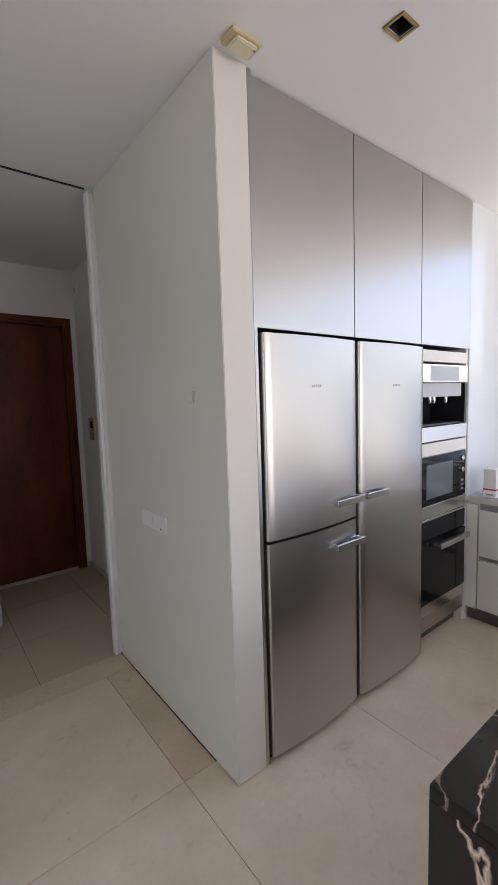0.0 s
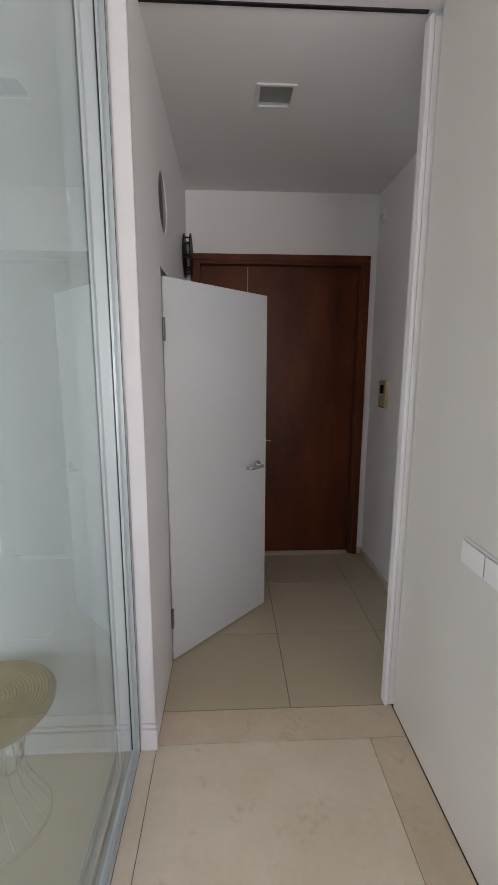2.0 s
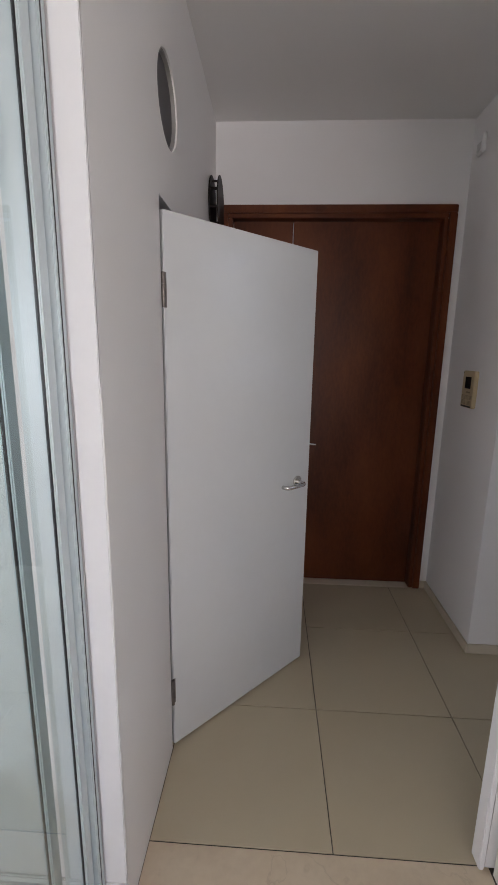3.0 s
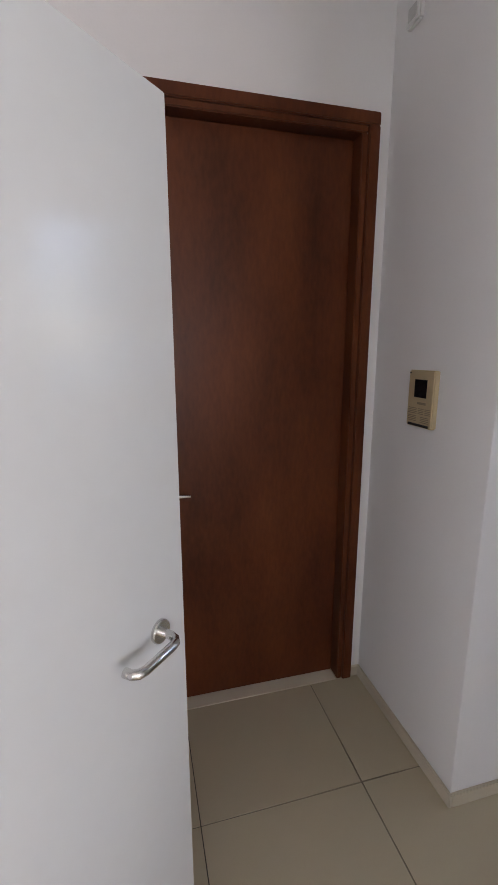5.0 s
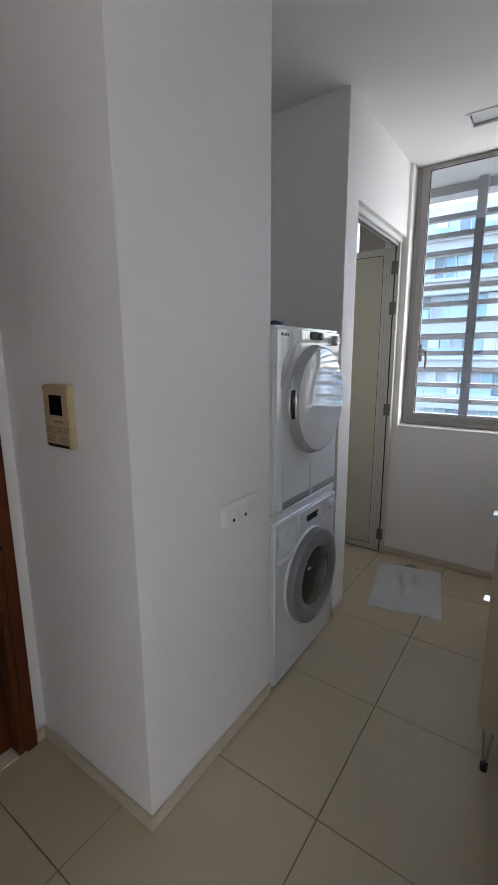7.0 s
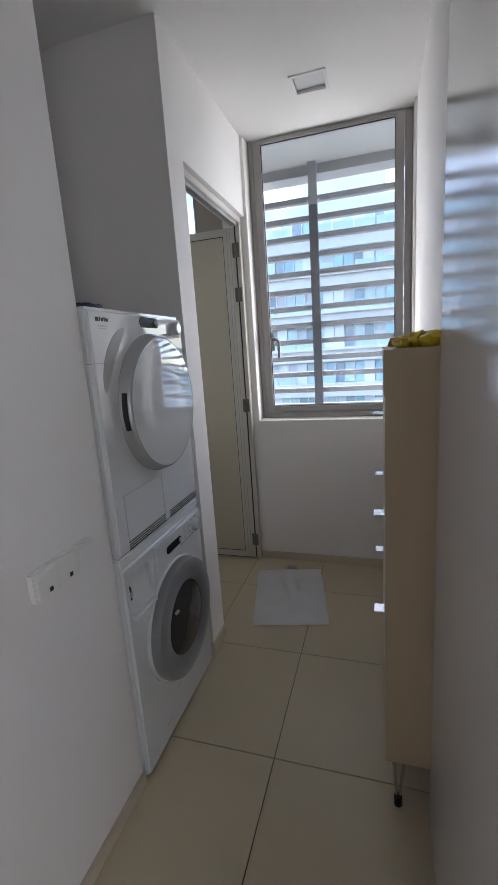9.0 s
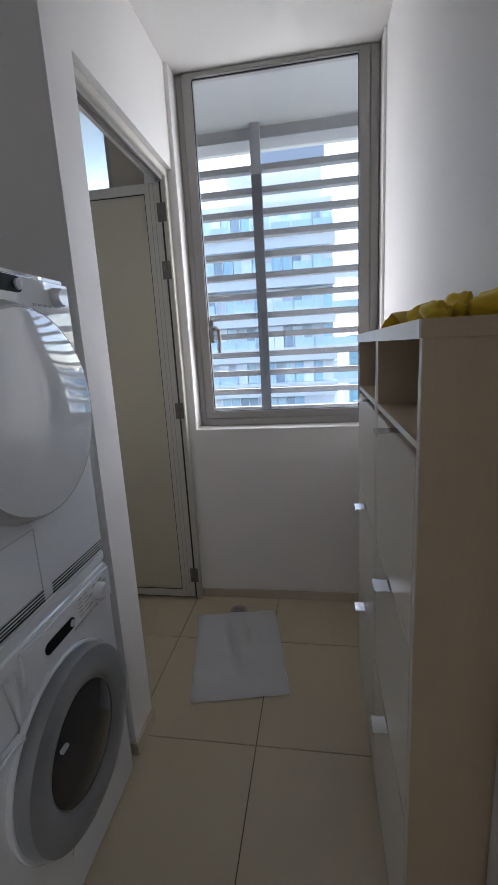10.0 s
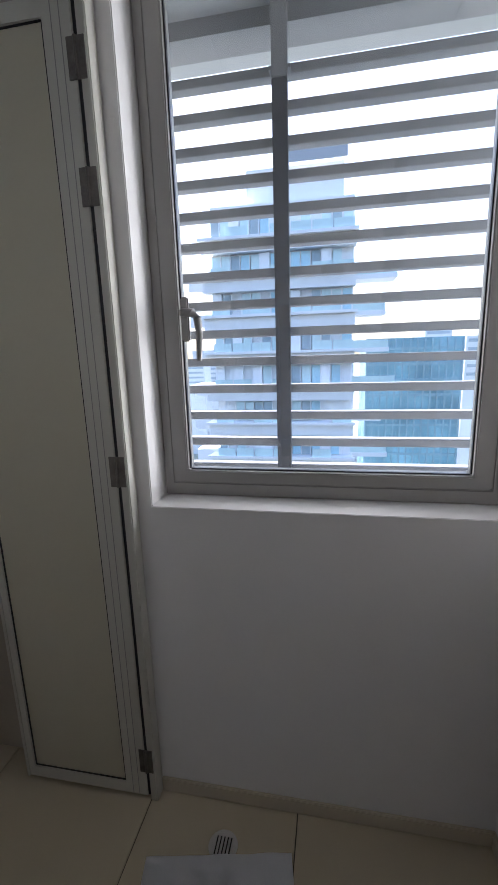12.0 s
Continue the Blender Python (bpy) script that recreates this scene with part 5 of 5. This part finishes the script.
def shared_box(name, sx, sy, sz, material):
    bm = bmesh.new()
    box(bm, 0, sx, 0, sy, 0, sz)
    finish(bm)
    me = bpy.data.meshes.new(name)
    bm.to_mesh(me)
    bm.free()
    me.materials.append(material)
    return me


def put(name, me, at, parent):
    o = new(name, me)
    o.location = at
    o.parent = parent
    return o


TX, FH = 48.0, 3.72
tw = thing("apartment_tower", (TX + 8, 9, -90), "white apartment tower with bands of blue glazing", "building")
boxes("core", CONC, tw, (TX + 1.2, TX + 18, 1.6, 16.0, -90, 15.8), bevel=0)
boxes("penthouse", CONC, tw, (TX + 3, TX + 14, 2.6, 12.5, 15.8, 19.5), bevel=0)
boxes("roof_screen", SILVERP, tw, (TX + 2, TX + 2.2, 2.3, 9.0, 19.5, 20.8), bevel=0)
PGLASS = mat("tower_pale_glazing", (0.66, 0.82, 0.83), 0.3, var=0.12, scale=0.35, fine=4, bump=0.0)
DGLASS = mat("tower_dark_opening", (0.40, 0.50, 0.55), 0.4, var=0.2, scale=0.35, fine=4, bump=0.0)
RAILG = mat("tower_glass_rail", (0.66, 0.84, 0.84), 0.3, var=0.08, scale=0.4, fine=4, bump=0.0)
band = shared_box("spandrel", 1.6, 15.4, 1.45, CONC)
ledge = shared_box("slab_edge", 0.5, 15.8, 0.28, CONC)
bays = [shared_box("pane", 0.12, 0.86, 2.05, m) for m in (TGLASS, PGLASS, PGLASS, DGLASS)]
solid = shared_box("wall_bay", 0.5, 0.98, 2.2, CONC)
mul = shared_box("mullion", 0.22, 0.07, 2.2, CONC)
rail = shared_box("rail_pane", 0.06, 1.9, 0.85, RAILG)
bal = shared_box("balcony", 3.4, 4.6, 0.45, CONC)
balr = shared_box("rail_pane", 0.06, 4.4, 0.8, RAILG)
wing = shared_box("wing_band", 3.0, 2.6, 1.3, CONC)
trng = random.Random(4)
for f in range(-8, 5):
    z = -2.15 + f * FH
    put("spandrel", band, (TX - 0.1, 1.4, z - 1.60), tw)
    put("slab_edge", ledge, (TX - 0.6, 1.2, z - 0.43), tw)
    for k in range(14):
        y = 1.7 + 1.02 * k
        q = trng.random()
        if q < 0.16:
            put("wall_bay", solid, (TX + 0.5, y, z - 0.14), tw)
        else:
            put("pane", bays[int(q * 97) % 4], (TX + 0.75 + (0.5 if q > 0.8 else 0), y + 0.06, z - 0.1), tw)
            put("mullion", mul, (TX + 0.62, y - 0.03, z - 0.14), tw)
    for k in range(7):
        if trng.random() < 0.75:
            put("rail_pane", rail, (TX - 0.4, 1.6 + 2.05 * k, z - 0.14), tw)
    if f < 4:
        by = -2.9 + (f % 3) * 0.6
        put("balcony", bal, (TX + 2 + (f % 2) * 1.5, by, z - 0.6), tw)
        put("rail_pane", balr, (TX + 2.1 + (f % 2) * 1.5, by + 0.1, z - 0.14), tw)
        put("wing_band", wing, (TX + 1.5, 16.2, z - 1.2), tw)
settle_parts(tw)

ob2 = thing("office_block", (130, -18, -90), "dark blue glass office block with a fine grid", "building")
boxes("core", BGLASS, ob2, (122, 150, -29, -5, -90, 3.5), bevel=0)
BRIB = mat("blue_glass_rib", (0.22, 0.38, 0.47), 0.35, var=0.15, scale=0.3)
rib = shared_box("rib", 0.5, 0.35, 93.2, BRIB)
for k in range(14):
    put("rib", rib, (121.6, -28.8 + 1.8 * k, -90), ob2)
fl = shared_box("floor_line", 0.3, 24, 0.6, BRIB)
for k in range(9):
    put("floor_line", fl, (121.7, -29, 0.5 - 4 * k), ob2)
settle_parts(ob2)

rng = random.Random(7)
# far window bands are paled towards blue for the haze as well
flb = shared_box("floor_band", 0.4, 1.0, 1.6, mat("hazed_window_band", (0.28, 0.36, 0.44), 0.3, var=0.1, bump=0.0))
for k in range(46):
    x = rng.uniform(230, 620)
    y = x * math.tan(radians(rng.uniform(-34, 26))) + 3
    w, top = rng.uniform(14, 34), rng.uniform(-75, -8) if k % 3 else rng.uniform(-14, 14)
    t = thing("distant_block", (x, y, -90), "distant block with window bands, air haze mixed into its pale colours", "building", "distant city blocks")
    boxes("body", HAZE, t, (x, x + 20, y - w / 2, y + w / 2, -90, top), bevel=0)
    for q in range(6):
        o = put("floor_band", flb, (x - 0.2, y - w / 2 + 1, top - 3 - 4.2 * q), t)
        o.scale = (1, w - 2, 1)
    settle_parts(t)

# ---- floor pieces ----


def tile_mesh(name, sx, sy, depth, material, bev=0.0012):
    bm = bmesh.new()
    lo = [(0, 0), (sx, 0), (sx, sy), (0, sy)]
    a = [bm.verts.new((x, y, -depth)) for x, y in lo]
    b = [bm.verts.new((x, y, -bev)) for x, y in lo]
    c = [bm.verts.new((min(max(x, bev), sx - bev), min(max(y, bev), sy - bev), 0)) for x, y in lo]
    for u, v in ((a, b), (b, c)):
        for k in range(4):
            bm.faces.new((u[k], u[(k + 1) % 4], v[(k + 1) % 4], v[k]))
    bm.faces.new(c)
    finish(bm)
    me = bpy.data.meshes.new(name)
    bm.to_mesh(me)
    bm.free()
    me.materials.append(material)
    return me


def lay(name, parent, xs, ys, gap, material, skip=lambda x0, x1, y0, y1: False):
    made = {}
    for x0, x1 in zip(xs, xs[1:]):
        for y0, y1 in zip(ys, ys[1:]):
            if skip(x0, x1, y0, y1):
                continue
            key = (round(x1 - x0 - gap, 4), round(y1 - y0 - gap, 4))
            if key not in made:
                made[key] = tile_mesh(name, *key, 0.02, material)
            o = new(name, made[key])
            o.location = (x0 + gap / 2, y0 + gap / 2, 0)
            o.parent = parent


SL = 0.923
lay("slab", FLOORK, [0.2 + SL * k for k in range(6)], [2.845 - SL * k for k in range(7, -1, -1)], 0.0022, MARBLE, lambda x0, x1, y0, y1: 1.0 < x0 < 1.2 and y1 > 2.8)
lay("border_slab", FLOORK, [0.2 + SL, 1.285], [2.845 - SL, 2.845], 0.0022, MARBLEB)
lay("slab", FLOORK, [0.134, 0.2], [2.845 - 1.846 * k for k in range(4, -1, -1)], 0.0022, MARBLE)
lay("border_slab", FLOORK, [0.2, 1.285], [2.845, 3.025], 0.002, MARBLEB)
lay("slab", FLOORK, [0.03 - SL * k for k in range(4, -1, -1)], [2.835 - SL * k for k in range(7, -1, -1)], 0.0022, MARBLE)
lay("tile", FLOORU, [-0.4, 0.2, 0.8, 1.4], [3.027, 3.6, 4.2, 4.8, 5.4], 0.0035, TILE)
lay("tile", FLOORU, [1.4, 2.0, 2.6, 3.2], [3.002, 3.6, 4.2, 4.8, 5.4], 0.0035, TILE)
lay("tile", FLOORU, [3.2, 3.8, 4.26], [3.002, 3.6, 4.1, 4.7, 5.4], 0.0035, TILE)
